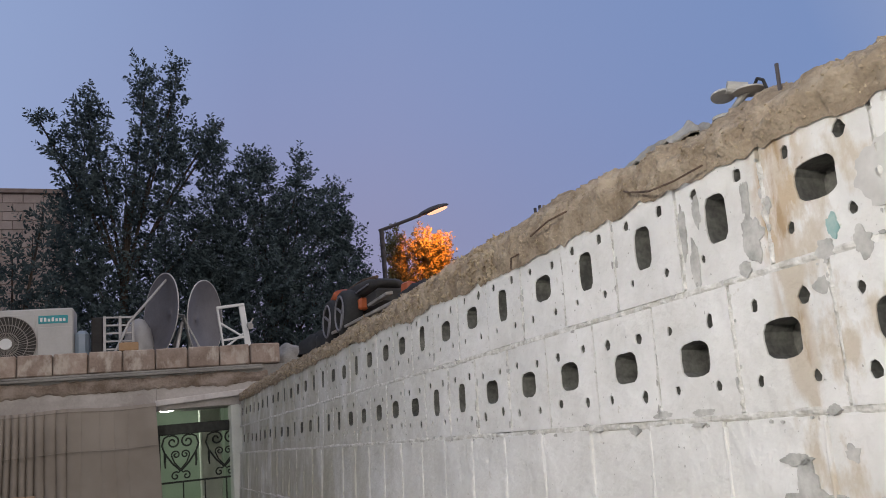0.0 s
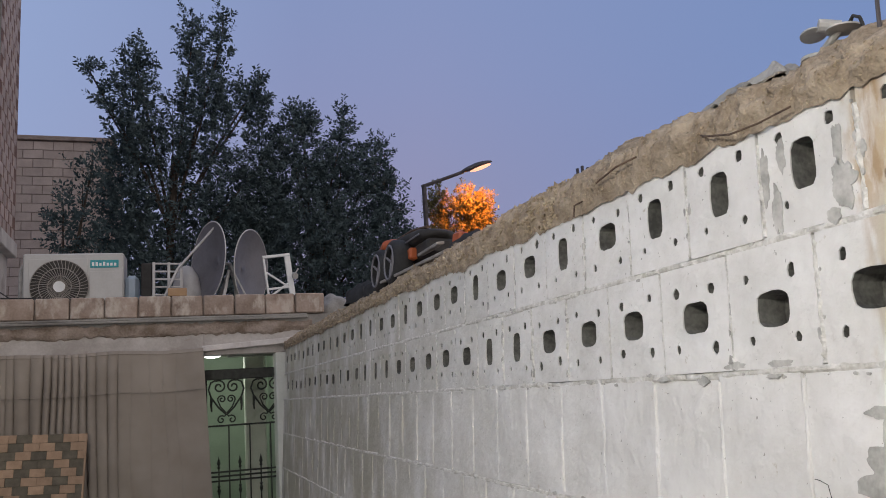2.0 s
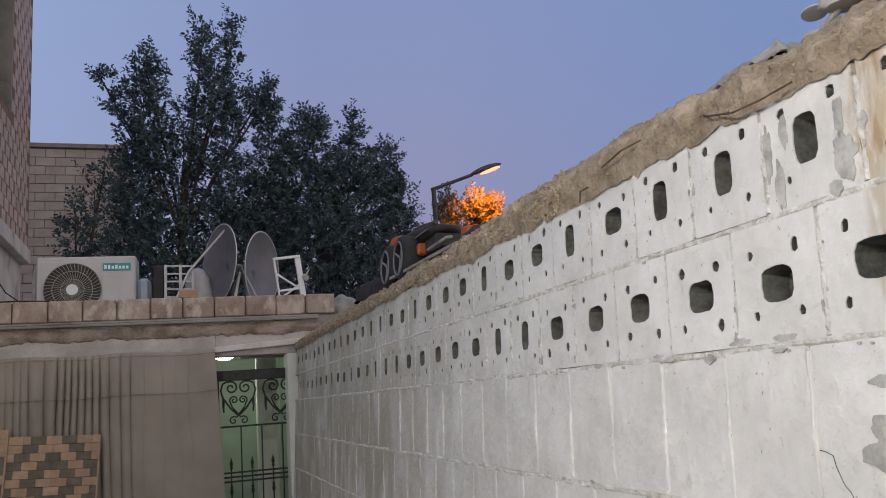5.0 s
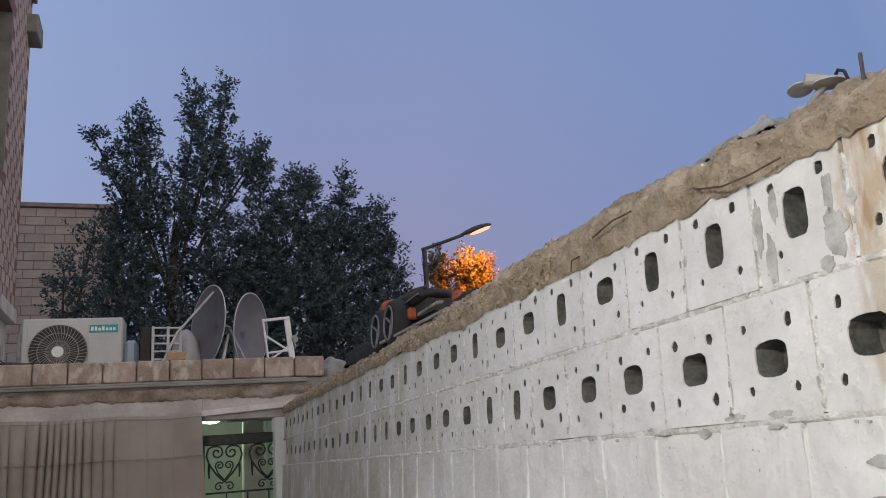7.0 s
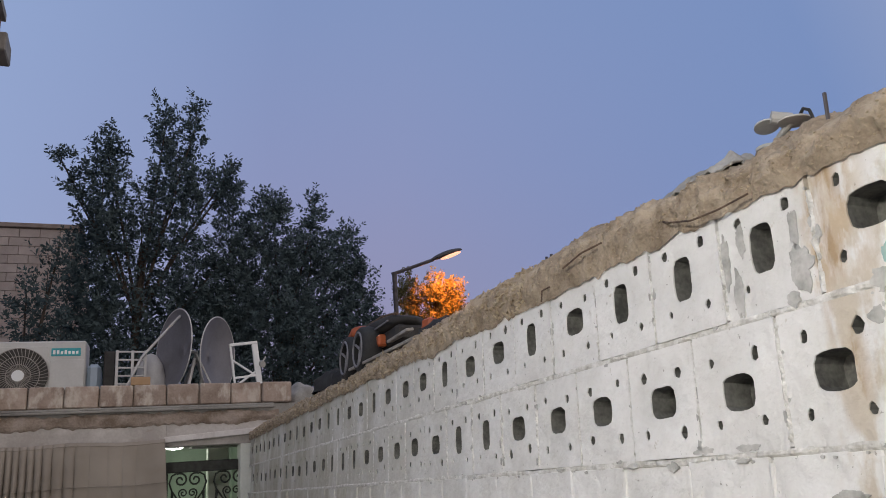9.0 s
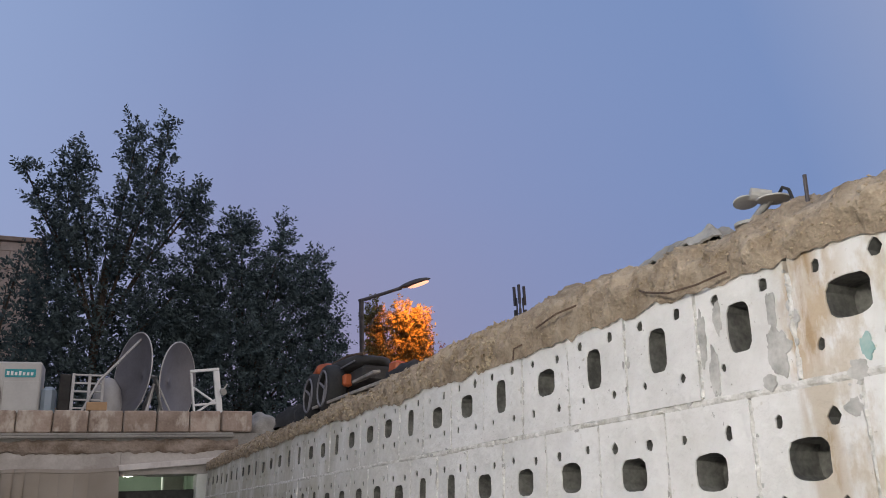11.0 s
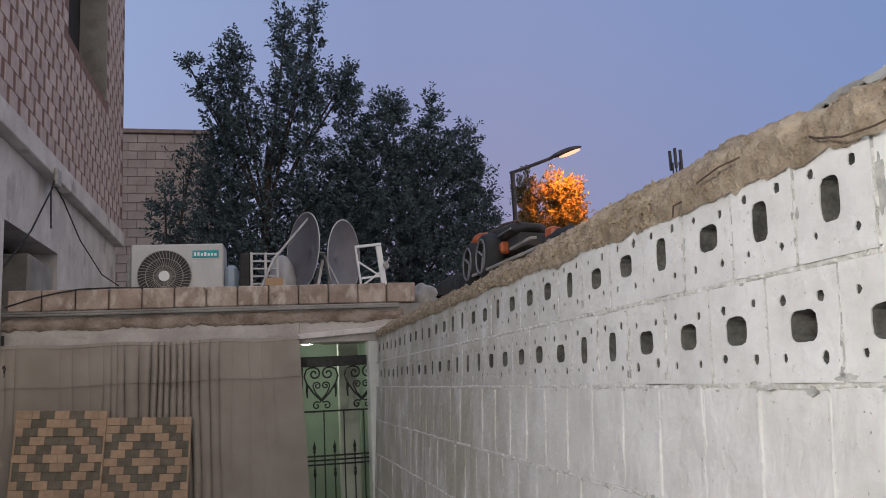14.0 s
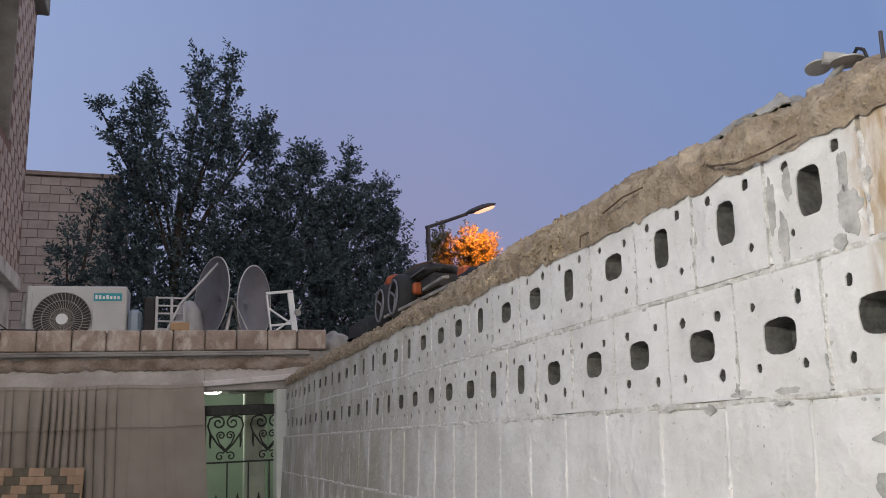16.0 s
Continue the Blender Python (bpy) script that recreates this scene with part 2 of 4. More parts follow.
STRAP = mat("pewter_sandal_strap", (0.20, 0.18, 0.14), (0.30, 0.275, 0.215), 0.42, 20, 140, 0.2, 0.002, metal=0.25)
SHEET = mat("crumpled_grey_sheet", (0.20, 0.19, 0.175), (0.34, 0.33, 0.31), 0.8, 12, 80, 0.5, 0.006)
CARTON = mat("carton_board", (0.36, 0.23, 0.13), (0.46, 0.31, 0.19), 0.9, 8, 60, 0.1, 0.003)
TANK = mat("pale_blue_plastic", (0.33, 0.42, 0.52), (0.42, 0.50, 0.60), 0.5, 6, 60, 0.05, 0.003)


# ---- mesh helpers ----
def mesh_of(bm, name, material, smooth=False):
    me = bpy.data.meshes.new(name)
    bm.normal_update()
    bm.to_mesh(me)
    bm.free()
    me.materials.append(material)
    if smooth:
        for f in me.polygons:
            f.use_smooth = True
    return me


def part(name, bm, material, parent, label="", smooth=False):
    ob = new(name, mesh_of(bm, name, material, smooth))
    ob.parent = parent
    if label:
        ob["label"] = label
    return ob


def thing(name, label, category, m=None, group="", kind=""):
    ob = new(name)
    ob.empty_display_size = 0.1
    if m is not None:
        ob.matrix_world = m
    return tagged(ob, label, category, group, kind)


def solid(name, bm, material, label, category, kind="", smooth=False, group=""):
    return tagged(new(name, mesh_of(bm, name, material, smooth)), label, category, group, kind)


def box(x0, x1, y0, y1, z0, z1, bevel=0.0, bm=None, jitter=0.0):
    out = bm or bmesh.new()
    made = bmesh.ops.create_cube(out, size=1)["verts"]
    for v in made:
        v.co = Vector(((x0 + x1) / 2 + v.co.x * (x1 - x0), (y0 + y1) / 2 + v.co.y * (y1 - y0), (z0 + z1) / 2 + v.co.z * (z1 - z0)))
        if jitter:
            v.co += Vector([random.uniform(-jitter, jitter) for _ in range(3)])
    if bevel:
        edges = {e for v in made for e in v.link_edges}
        bmesh.ops.bevel(out, geom=list(edges), offset=bevel, segments=1, affect="EDGES")
    return out


def tube(points, radius, sides=8, bm=None, closed=False, taper=1.0):
    """A round bar along points."""
    out = bm or bmesh.new()
    pts = [Vector(p) for p in points]
    rings, prev = [], None
    for i, p in enumerate(pts):
        a = pts[i - 1] if i or closed else p
        b = pts[(i + 1) % len(pts)] if i + 1 < len(pts) or closed else p
        d = (b - a).normalized()
        ref = prev if prev is not None else (Vector((0, 0, 1)) if abs(d.z) < 0.9 else Vector((1, 0, 0)))
        u = (ref - d * ref.dot(d)).normalized()
        prev = u
        w = d.cross(u)
        r = radius * (1 + (taper - 1) * i / max(1, len(pts) - 1))
        rings.append([out.verts.new(p + (u * math.cos(k * math.tau / sides) + w * math.sin(k * math.tau / sides)) * r) for k in range(sides)])
    for i in range(len(rings) - (0 if closed else 1)):
        a, b = rings[i], rings[(i + 1) % len(rings)]
        for k in range(sides):
            out.faces.new((a[k], a[(k + 1) % sides], b[(k + 1) % sides], b[k]))
    if not closed:
        out.faces.new(rings[0][::-1])
        out.faces.new(rings[-1])
    return out


def disc(centre, axis, radius, thick, sides=24, bm=None):
    c, a = Vector(centre), Vector(axis).normalized()
    return tube([c - a * thick / 2, c + a * thick / 2], radius, sides, bm)


def lathe(profile, sides=24, bm=None):
    """Turns (radius, z) pairs round the z axis."""
    out = bm or bmesh.new()
    rings = [[out.verts.new((r * math.cos(k * math.tau / sides), r * math.sin(k * math.tau / sides), z)) for k in range(sides)] for r, z in profile]
    for a, b in zip(rings, rings[1:]):
        for k in range(sides):
            out.faces.new((a[k], a[(k + 1) % sides], b[(k + 1) % sides], b[k]))
    return out


def blob_sheet(nu, nv, place):
    """A grid whose corner (u, v) lies at place(u, v)."""
    out = bmesh.new()
    g = [[out.verts.new(place(i / nu, j / nv)) for j in range(nv + 1)] for i in range(nu + 1)]
    for i in range(nu):
        for j in range(nv):
            out.faces.new((g[i][j], g[i + 1][j], g[i + 1][j + 1], g[i][j + 1]))
    return out


def rough(x, y, z, s, k=1.0):
    return noise.noise(Vector((x, y, z)) * s) * k


# ---- ground ----
solid("ground", box(-400, 400, -400, 400, -0.3, -0.02), GROUND, "dusty sandy ground reaching the horizon", "ground", "structure")
solid("floor", box(-2.75, 0.0, -4.0, 5.56, -0.018, 0.0), PAVING, "worn grey cement floor of the narrow yard", "floor", "structure")

# ---- the block wall with the two courses of hollow blocks ----
wall = thing("wall_east", "limewashed block wall with two courses of hollow blocks", "wall", LEVEL, kind="structure")
Y0, Y1, B = -4.0, 5.52, 0.195
part("core", box(0.0035, 0.19, Y0, Y1, 0.0, 1.60), MORTAR, wall)
part("core", box(0.115, 0.19, Y0, Y1, 1.60, 1.995), MORTAR, wall)
for z in (0.09, 0.34, 0.59, 0.84, 1.09, 1.345, 1.60, 1.80):
    def ridge(u, v, z=z):
        y = Y0 + (Y1 - Y0) * u
        h = 0.007 + 0.003 * noise.noise(Vector((y * 14, z * 9, 1)))
        a = v * math.pi
        return (0.0035 - math.sin(a) * (0.0045 + 0.004 * noise.noise(Vector((y * 22, z, 5))) + 0.004 * noise.noise(Vector((y * 75, z + v, 8)))), y, z + 0.004 * noise.noise(Vector((y * 5, z, 2))) - math.cos(a) * h)
    part("mortar_bed", blob_sheet(900, 5, ridge), MORTAR, wall)


def brick_mesh(w, h, seed):
    rnd = random.Random(seed)
    bm = box(0.0, 0.02, -w / 2, w / 2, -h / 2, h / 2, 0.0022)
    for v in bm.verts:
        v.co += Vector((rnd.uniform(-1, 1) * 0.001, rnd.uniform(-1, 1) * 0.0015, rnd.uniform(-1, 1) * 0.0015))
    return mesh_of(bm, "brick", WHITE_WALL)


def hollow_mesh(tall, seed):
    """A block face with one large opening and four small ones, each a blind hollow."""
    rnd = random.Random(seed)
    bm = bmesh.new()
    w, h, deep = 0.188, 0.190, 0.055
    hw, hh = (0.025, 0.039) if tall else (0.036, 0.028)
    loops = [[(-w / 2, -h / 2), (0, -h / 2), (w / 2, -h / 2), (w / 2, 0), (w / 2, h / 2), (0, h / 2), (-w / 2, h / 2), (-w / 2, 0)]]
    cx, cz = rnd.uniform(-0.006, 0.006), rnd.uniform(-0.006, 0.006)
    loops.append([(cx + hw * math.copysign(abs(math.cos(a)) ** 0.58, math.cos(a)) * rnd.uniform(0.96, 1.03), cz + hh * math.copysign(abs(math.sin(a)) ** 0.58, math.sin(a)) * rnd.uniform(0.96, 1.03)) for a in [k * math.tau / 24 for k in range(24)]])
    for sx in (-1, 1):
        for sz in (-1, 1):
            r, ox, oz = rnd.uniform(0.0062, 0.0110), sx * rnd.uniform(0.046, 0.056), sz * rnd.uniform(0.046, 0.056)
            loops.append([(ox + r * math.cos(a) * rnd.uniform(0.75, 1.15), oz + r * 1.15 * math.sin(a) * rnd.uniform(0.8, 1.2)) for a in [k * math.tau / 8 for k in range(8)]])
    edges, rims = [], []
    for lp in loops:
        vs = [bm.verts.new((rnd.uniform(-0.00015, 0.00015), y, z)) for y, z in lp]
        edges += [bm.edges.new((vs[i], vs[(i + 1) % len(vs)])) for i in range(len(vs))]
        rims.append(vs)
    bmesh.ops.triangle_fill(bm, edges=edges, use_beauty=True, normal=(-1, 0, 0))
    for f in bm.faces:
        f.material_index = 0
    outer = rims[0]
    back = [bm.verts.new((0.02, v.co.y, v.co.z)) for v in outer]
    for i in range(len(outer)):
        j = (i + 1) % len(outer)
        bm.faces.new((outer[i], outer[j], back[j], back[i]))
    for lp in rims[1:]:
        lip = [bm.verts.new((0.0025, v.co.y, v.co.z)) for v in lp]
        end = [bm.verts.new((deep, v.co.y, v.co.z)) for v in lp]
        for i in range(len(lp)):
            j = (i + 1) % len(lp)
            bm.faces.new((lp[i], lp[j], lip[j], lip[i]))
            # sides and back of the hollow take the shade-dark colour
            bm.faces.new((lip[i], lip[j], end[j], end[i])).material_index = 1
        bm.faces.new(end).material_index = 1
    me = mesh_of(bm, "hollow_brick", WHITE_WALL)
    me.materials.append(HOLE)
    return me


def flake_places():
    """Where bits of limewash have come off: along the beds and the upright joints."""
    rnd = random.Random(77)
    for i in range(150):
        y, small = rnd.uniform(-0.45, 1.6), rnd.random() ** 2
        if i % 3 == 0:
            z = rnd.choice((1.80, 1.60, 1.60, 1.345)) + rnd.uniform(-0.012, 0.012)
            yield y, z, 0.0022 + 0.009 * small, 0.0015 + 0.004 * small, 100 + i
        elif i % 3 == 1:
            yield round(y / B) * B + rnd.uniform(-0.009, 0.009), rnd.uniform(1.815, 1.965), 0.0014 + 0.003 * small, 0.002 + 0.010 * small, 100 + i
        else:
            yield (round(y / B) + 0.5) * B + rnd.uniform(-0.009, 0.009), rnd.uniform(1.615, 1.785), 0.0014 + 0.003 * small, 0.002 + 0.010 * small, 100 + i


# crusts of mortar on the upright joints of the hollow courses
for zc, off in ((1.70, 0.5), (1.90, 0.0)):
    for k in range(-6, 15):
        def crust(u, v, zc=zc, yj=(k + off) * B):
            z = zc - 0.092 + (0.184 if zc < 1.8 else 0.150) * u
            a = v * math.pi
            w = 0.006 + 0.004 * noise.noise(Vector((yj * 9, z * 30, 1)))
            return (0.004 - math.sin(a) * max(0.0005, 0.0055 + 0.004 * noise.noise(Vector((yj, z * 45, 3))) + 0.004 * noise.noise(Vector((yj, z * 130 + v, 7)))), yj + 0.004 * noise.noise(Vector((yj, z * 16, 5))) - math.cos(a) * w, z)
        part("mortar_joint", blob_sheet(30, 4, crust), MORTAR, wall)

for r, (z0, z1) in enumerate(((0.59, 0.84), (0.84, 1.09), (1.09, 1.345), (1.345, 1.60))):
    for k in range(-2, 24):
        def bead(u, v, z0=z0, z1=z1, yj=(k + 0.5) * B + (0.045 if r % 2 else 0.045 + B / 2)):
            z = z0 + 0.012 + (z1 - z0 - 0.024) * u
            a = v * math.pi
            w = 0.0045 + 0.003 * noise.noise(Vector((yj * 9, z * 20, 1)))
            return (0.0015 - math.sin(a) * max(0.0, 0.0048 + 0.005 * noise.noise(Vector((yj * 3, z * 14, 3))) + 0.002 * noise.noise(Vector((yj, z * 90, 7)))), yj + 0.005 * noise.noise(Vector((yj, z * 9, 5))) - math.cos(a) * w, z)
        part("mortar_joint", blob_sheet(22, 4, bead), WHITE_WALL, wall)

# cement capping: a lumpy strip over the whole length
def capping(u, v):
    y = Y0 + (Y1 + 0.0 - Y0) * u
    top = 2.066 + 0.016 * noise.noise(Vector((y * 2.2, 3, 0))) + 0.012 * noise.noise(Vector((y * 11, 0, 0))) + 0.022 * math.exp(-((y - 0.75) / 0.65) ** 2)
    top -= 0.018 * max(0, min(1, (0.15 - y) / 0.3))
    low = 1.976 + 0.014 * noise.noise(Vector((y * 4, 7, 0))) + 0.011 * noise.noise(Vector((y * 15, 2, 0))) + 0.008 * noise.noise(Vector((y * 48, 5, 0))) + 0.012 * max(0, min(1, (y - 1.2)))
    if v < 0.45:
        k = v / 0.45
        x, z = -0.004 - 0.016 * math.sin(min(1.0, k * 1.6) * 1.571) + 0.040 * k * k, low + (top - low) * k ** 0.8
    elif v < 0.8:
        k = (v - 0.45) / 0.35
        x, z = 0.02 + 0.16 * k, top + 0.045 * math.sin(k * 3.14) * (0.6 + noise.noise(Vector((y * 3, 9, 4))))
    else:
        k = (v - 0.8) / 0.2
        x, z = 0.18 + 0.03 * k, top - (top - 1.96) * k
    n = noise.noise(Vector((x * 22, y * 22, z * 22))) * 0.011 + noise.noise(Vector((x * 60, y * 60, z * 60))) * 0.0055
    n += max(0, noise.noise(Vector((x * 95, y * 95, z * 95))) - 0.1) * 0.009 - max(0, noise.noise(Vector((x * 40 + 9, y * 40, z * 40))) - 0.42) * 0.04
    n *= min(1.0, 0.25 + v * 9)
    x -= n
    return (min(x, -0.0035) if z < 2.0 and v < 0.45 else x, y, z + n * 0.6)


part("capping", blob_sheet(1900, 44, capping), CAP, wall, "rough grey-brown cement capping", True)


def crumbs(count, seed):
    """Small broken lumps of mortar stuck all over the front and top of the capping."""
    rnd = random.Random(seed)
    verts, faces = [], []
    for _ in range(count):
        y = rnd.uniform(-0.5, 0.9) if rnd.random() < 0.28 else rnd.uniform(0.6, 5.4)
        c = Vector(capping((y - Y0) / (Y1 - Y0), rnd.uniform(0.02, 0.62)))
        big = 0.35 if y < 0.7 else 1.0
        r = Vector((rnd.uniform(0.003, 0.007), rnd.uniform(0.004, 0.015), rnd.uniform(0.0025, 0.008))) * big
        turn = Euler((rnd.uniform(-0.9, 0.9), rnd.uniform(-0.6, 0.6), rnd.uniform(-0.6, 0.6))).to_matrix()
        k = len(verts)
        for d in ((1, 0, 0), (-1, 0, 0), (0, 1, 0), (0, -1, 0), (0, 0, 1), (0, 0, -1)):
            verts.append(c + turn @ Vector([d[i] * r[i] * rnd.uniform(0.7, 1.3) for i in range(3)]))
        faces += [(k + a, k + b, k + e) for a, b, e in ((0, 2, 4), (2, 1, 4), (1, 3, 4), (3, 0, 4), (2, 0, 5), (1, 2, 5), (3, 1, 5), (0, 3, 5))]
    me = bpy.data.meshes.new("crumbs")
    me.from_pydata(verts, [], faces)
    me.materials.append(CRUMB)
    ob = new("crumbs", me)
    ob.parent = wall
    return tagged(ob, "straw-coloured mortar crumbs", kind="stuff")


crumbs(2600, 5)


def ragged(cy, cz, ry, rz, seed, x=-0.0016, bm=None):
    """A thin patch with a torn outline."""
    out = bm or bmesh.new()
    n = 64 if max(ry, rz) > 0.012 else 24
    vs = []
    for k in range(n):
        a = k * math.tau / n
        c, d = math.cos(a), math.sin(a)
        q = 1 + 0.50 * noise.noise(Vector((c * 1.6, d * 1.6, seed))) + 0.15 * noise.noise(Vector((c * 4.5, d * 4.5, seed + 3))) + 0.07 * noise.noise(Vector((c * 12, d * 12, seed + 7)))
        vs.append((cy + ry * c * q, cz + rz * d * q))
    front = [out.verts.new((x, y, z)) for y, z in vs]
    back = [out.verts.new((0.003, y, z)) for y, z in vs]
    out.faces.new(front)
    for i in range(n):
        out.faces.new((front[i], front[(i + 1) % n], back[(i + 1) % n], back[i]))
    return out


for cy, cz, ry, rz, seed in ((-0.012, 1.905, 0.009, 0.040, 3), (-0.034, 1.845, 0.010, 0.042, 4), (-0.050, 1.925, 0.010, 0.024, 5), (-0.163, 1.853, 0.024, 0.030, 6), (-0.160, 1.915, 0.008, 0.032, 7), (-0.142, 1.812, 0.012, 0.011, 12), (-0.292, 1.805, 0.016, 0.012, 22), (-0.350, 1.800, 0.014, 0.018, 23), (-0.275, 1.760, 0.012, 0.012, 24), (-0.188, 1.540, 0.026, 0.008, 25), (-0.200, 1.505, 0.018, 0.034, 26), (-0.283, 1.548, 0.012, 0.009, 27), (0.185, 1.592, 0.016, 0.009, 28), (0.095, 1.613, 0.022, 0.007, 29), (-0.01, 1.612, 0.025, 0.006, 30), (-0.395, 1.69, 0.010, 0.020, 32)):
    part("peeled_patch", ragged(cy, cz, ry, rz, seed), GREY_PATCH, wall, "bare grey cement patch")
for cy, cz, ry, rz, seed in flake_places():
    part("flake", ragged(cy, cz, ry, rz, seed), GREY_PATCH, wall)
part("paint_patch", ragged(-0.308, 1.833, 0.009, 0.014, 15), TEAL_PATCH, wall, "remains of old turquoise paint")
part("peeled_patch", ragged(-0.225, 1.455, 0.085, 0.045, 31, -0.0020), GREY_PATCH, wall, "smooth cement repair with a cracked edge")
part("peeled_patch", ragged(-0.412, 1.880, 0.052, 0.042, 33, -0.0022), PALE_PATCH, wall, "smooth pale cement patch")
for i in range(4):
    y = -0.30 + i * 0.3 + random.uniform(-0.05, 0.05)
    part("chip", ragged(y, 1.598 + random.uniform(-0.012, 0.006), random.uniform(0.006, 0.018), random.uniform(0.003, 0.006), 50 + i, -0.0060), GREY_PATCH, wall)
crack = [(-0.0012, -0.058, 1.447), (-0.0012, -0.067, 1.446), (-0.0012, -0.082, 1.441), (-0.0012, -0.086, 1.425), (-0.0012, -0.098, 1.402), (-0.0012, -0.107, 1.394), (-0.0012, -0.112, 1.385), (-0.0012, -0.121, 1.378)]
part("crack", tube(crack, 0.0006, 4), RUBBER, wall)
for pts, r in (([(-0.02, -0.10, 1.985), (-0.03, -0.04, 1.978), (-0.028, 0.03, 1.983), (-0.02, 0.10, 2.003), (-0.006, 0.14, 2.02)], 0.0018), ([(-0.014, 0.33, 2.035), (-0.03, 0.38, 2.028), (-0.026, 0.47, 2.018)], 0.0022), ([(-0.012, 0.56, 2.0), (-0.03, 0.565, 1.99), (-0.03, 0.57, 1.965)], 0.002)):
    part("rusty_wire", tube(pts, r, 6), RUST, wall, "rusty wire left in the cement")

# ---- the doorway wall, its slab and parapet ----
D = 5.54
front = thing("wall_north", "dirty plastered wall with a doorway under a roof slab", "wall", kind="structure")
part("plaster", box(-2.76, -0.60, D, D + 0.18, 0, 2.165), PLASTER, front)
part("lintel", box(-0.60, 0.21, D, D + 0.18, 1.972, 2.165, 0.004), PLASTER, front)
part("jamb", box(-0.058, 0.20, D - 0.018, D + 0.178, 0, 1.971, 0.006), CEIL, front, "white door jamb")
BOARD_OVER = box(-0.385, 0.385, -0.05, -0.003, -0.022, 0.022, 0.004)
bmesh.ops.transform(BOARD_OVER, matrix=pose(-0.23, D, 2.045, 0, -3.6, 0), verts=BOARD_OVER.verts)
part("lintel_board", BOARD_OVER, HOUSE_WHITE, front, "pale board over the doorway")


def edge(u, v):
    x = -2.76 + 3.0 * u
    a = v * math.pi
    b = 0.022 + 0.014 * noise.noise(Vector((x * 3, 0, 1))) + 0.012 * noise.noise(Vector((x * 12, v * 3, 1)))
    return (x, D + 0.002 - math.sin(a) * b, 2.178 - math.cos(a) * (0.048 + 0.02 * noise.noise(Vector((x * 4, 0, 9))) + 0.015 * noise.noise(Vector((x * 19, 2, 9)))) + 0.008 * noise.noise(Vector((x * 30, v * 8, 3))))


part("slab_edge", blob_sheet(420, 10, edge), LEDGE, front, "crumbling brown slab edge")
part("roof_slab", box(-2.76, 0.40, D + 0.004, 9.5, 2.167, 2.27), CONCRETE, front)
for k in range(2):
    part("ledge", box(-2.76, 0.20, D - 0.045 + 0.02 * k, D + 0.2, 2.236 + 0.02 * k, 2.253 + 0.02 * k, 0.004, jitter=0.003), CONCRETE, front)
PAR = mesh_of(box(-0.114, 0.114, 0, 0.15, 0, 0.158, 0.008), "parapet_block", PARAPET)
for k in range(13):
    b = new("parapet_block", PAR)
    b.parent = front
    b.matrix_world = pose(-2.612 + 0.2365 * k, D - 0.02 + random.uniform(-0.006, 0.006), 2.279, random.uniform(-1, 1), random.uniform(-1, 1), random.uniform(-1.5, 1.5))
part("parapet_mortar", box(-2.72, 0.33, D + 0.02, D + 0.12, 2.276, 2.42), LEDGE, front)

# passage behind the gate
solid("passage_wall", box(-2.6, 1.4, 8.4, 8.55, 0, 2.16), GREEN, "pale green painted passage wall", "wall", "structure")
solid("passage_wall", box(-0.95, -0.85, D + 0.19, 8.4, 0, 2.16), GREEN, "pale green painted passage wall", "wall", "structure")
solid("passage_wall", box(0.21, 0.33, D + 0.19, 8.4, 0, 2.16), GREEN, "pale green painted passage wall", "wall", "structure")
solid("passage_column", box(-0.20, -0.02, 6.6, 6.75, 0, 2.095, 0.01), CEIL, "white square column in the passage", "column", "structure")
solid("ceiling", box(-0.85, 0.21, D + 0.19, 8.4, 2.10, 2.16), CEIL, "white painted passage ceiling", "ceiling", "structure")
solid("ceiling_beam", box(-0.36, 0.21, 6.3, 6.55, 2.0, 2.098), CONCRETE, "grey ceiling beam in the passage", "beam", "structure")
bulb = thing("ceiling_lamp", "round lit ceiling lamp in the green passage", "lamp", pose(-0.45, 7.2, 2.10))
part("base", lathe([(0.0, 0), (0.10, 0), (0.10, -0.02), (0.0, -0.02)], 20), BLACK_PLASTIC, bulb)
part("glass", lathe([(0.095, -0.021), (0.085, -0.045), (0.05, -0.06), (0.0, -0.065)], 20), BULB, bulb, "glowing white glass").visible_shadow = False

# the gate
gate = thing("iron_gate", "black wrought iron gate with heart scrolls and spear bars", "gate", pose(-0.252, D + 0.15, 0))
part("top_beam", box(-0.36, 0.27, -0.03, 0.03, 1.785, 1.865, 0.004), IRON, gate)
for x in (-0.335, 0.285):
    part("stile", box(x - 0.014, x + 0.014, -0.014, 0.014, 0.03, 1.784, 0.002), IRON, gate)
for z in (1.43, 1.08, 1.047, 1.013, 0.49, 0.10):
    part("rail", box(-0.32, 0.27, -0.008, 0.008, z - 0.007, z + 0.007, 0.002), IRON, gate)
for k in range(7):
    x = -0.24 + 0.08 * k
    part("bar", box(x - 0.005, x + 0.005, -0.005, 0.005, 0.49, 1.423 if k % 2 else 1.13, 0.001), IRON, gate)
    if k % 2 == 0:
        for z, s in ((1.125, 1), (0.96, -1), (0.56, 1)):
            bm = lathe([(0.0, 0.075 * s), (0.006, 0.05 * s), (0.014, 0.02 * s), (0.007, 0.0), (0.013, -0.012 * s), (0.0, -0.03 * s)], 8)
            bmesh.ops.translate(bm, verts=bm.verts, vec=(x, 0, z))
            part("spear", bm, IRON, gate)


def scroll(cx, cz, r, turns, a0, way):
    return [(cx + r * (1 - 0.8 * k / 24) * math.cos(a0 + way * turns * math.tau * k / 24), 0, cz + r * (1 - 0.8 * k / 24) * math.sin(a0 + way * turns * math.tau * k / 24)) for k in range(25)]


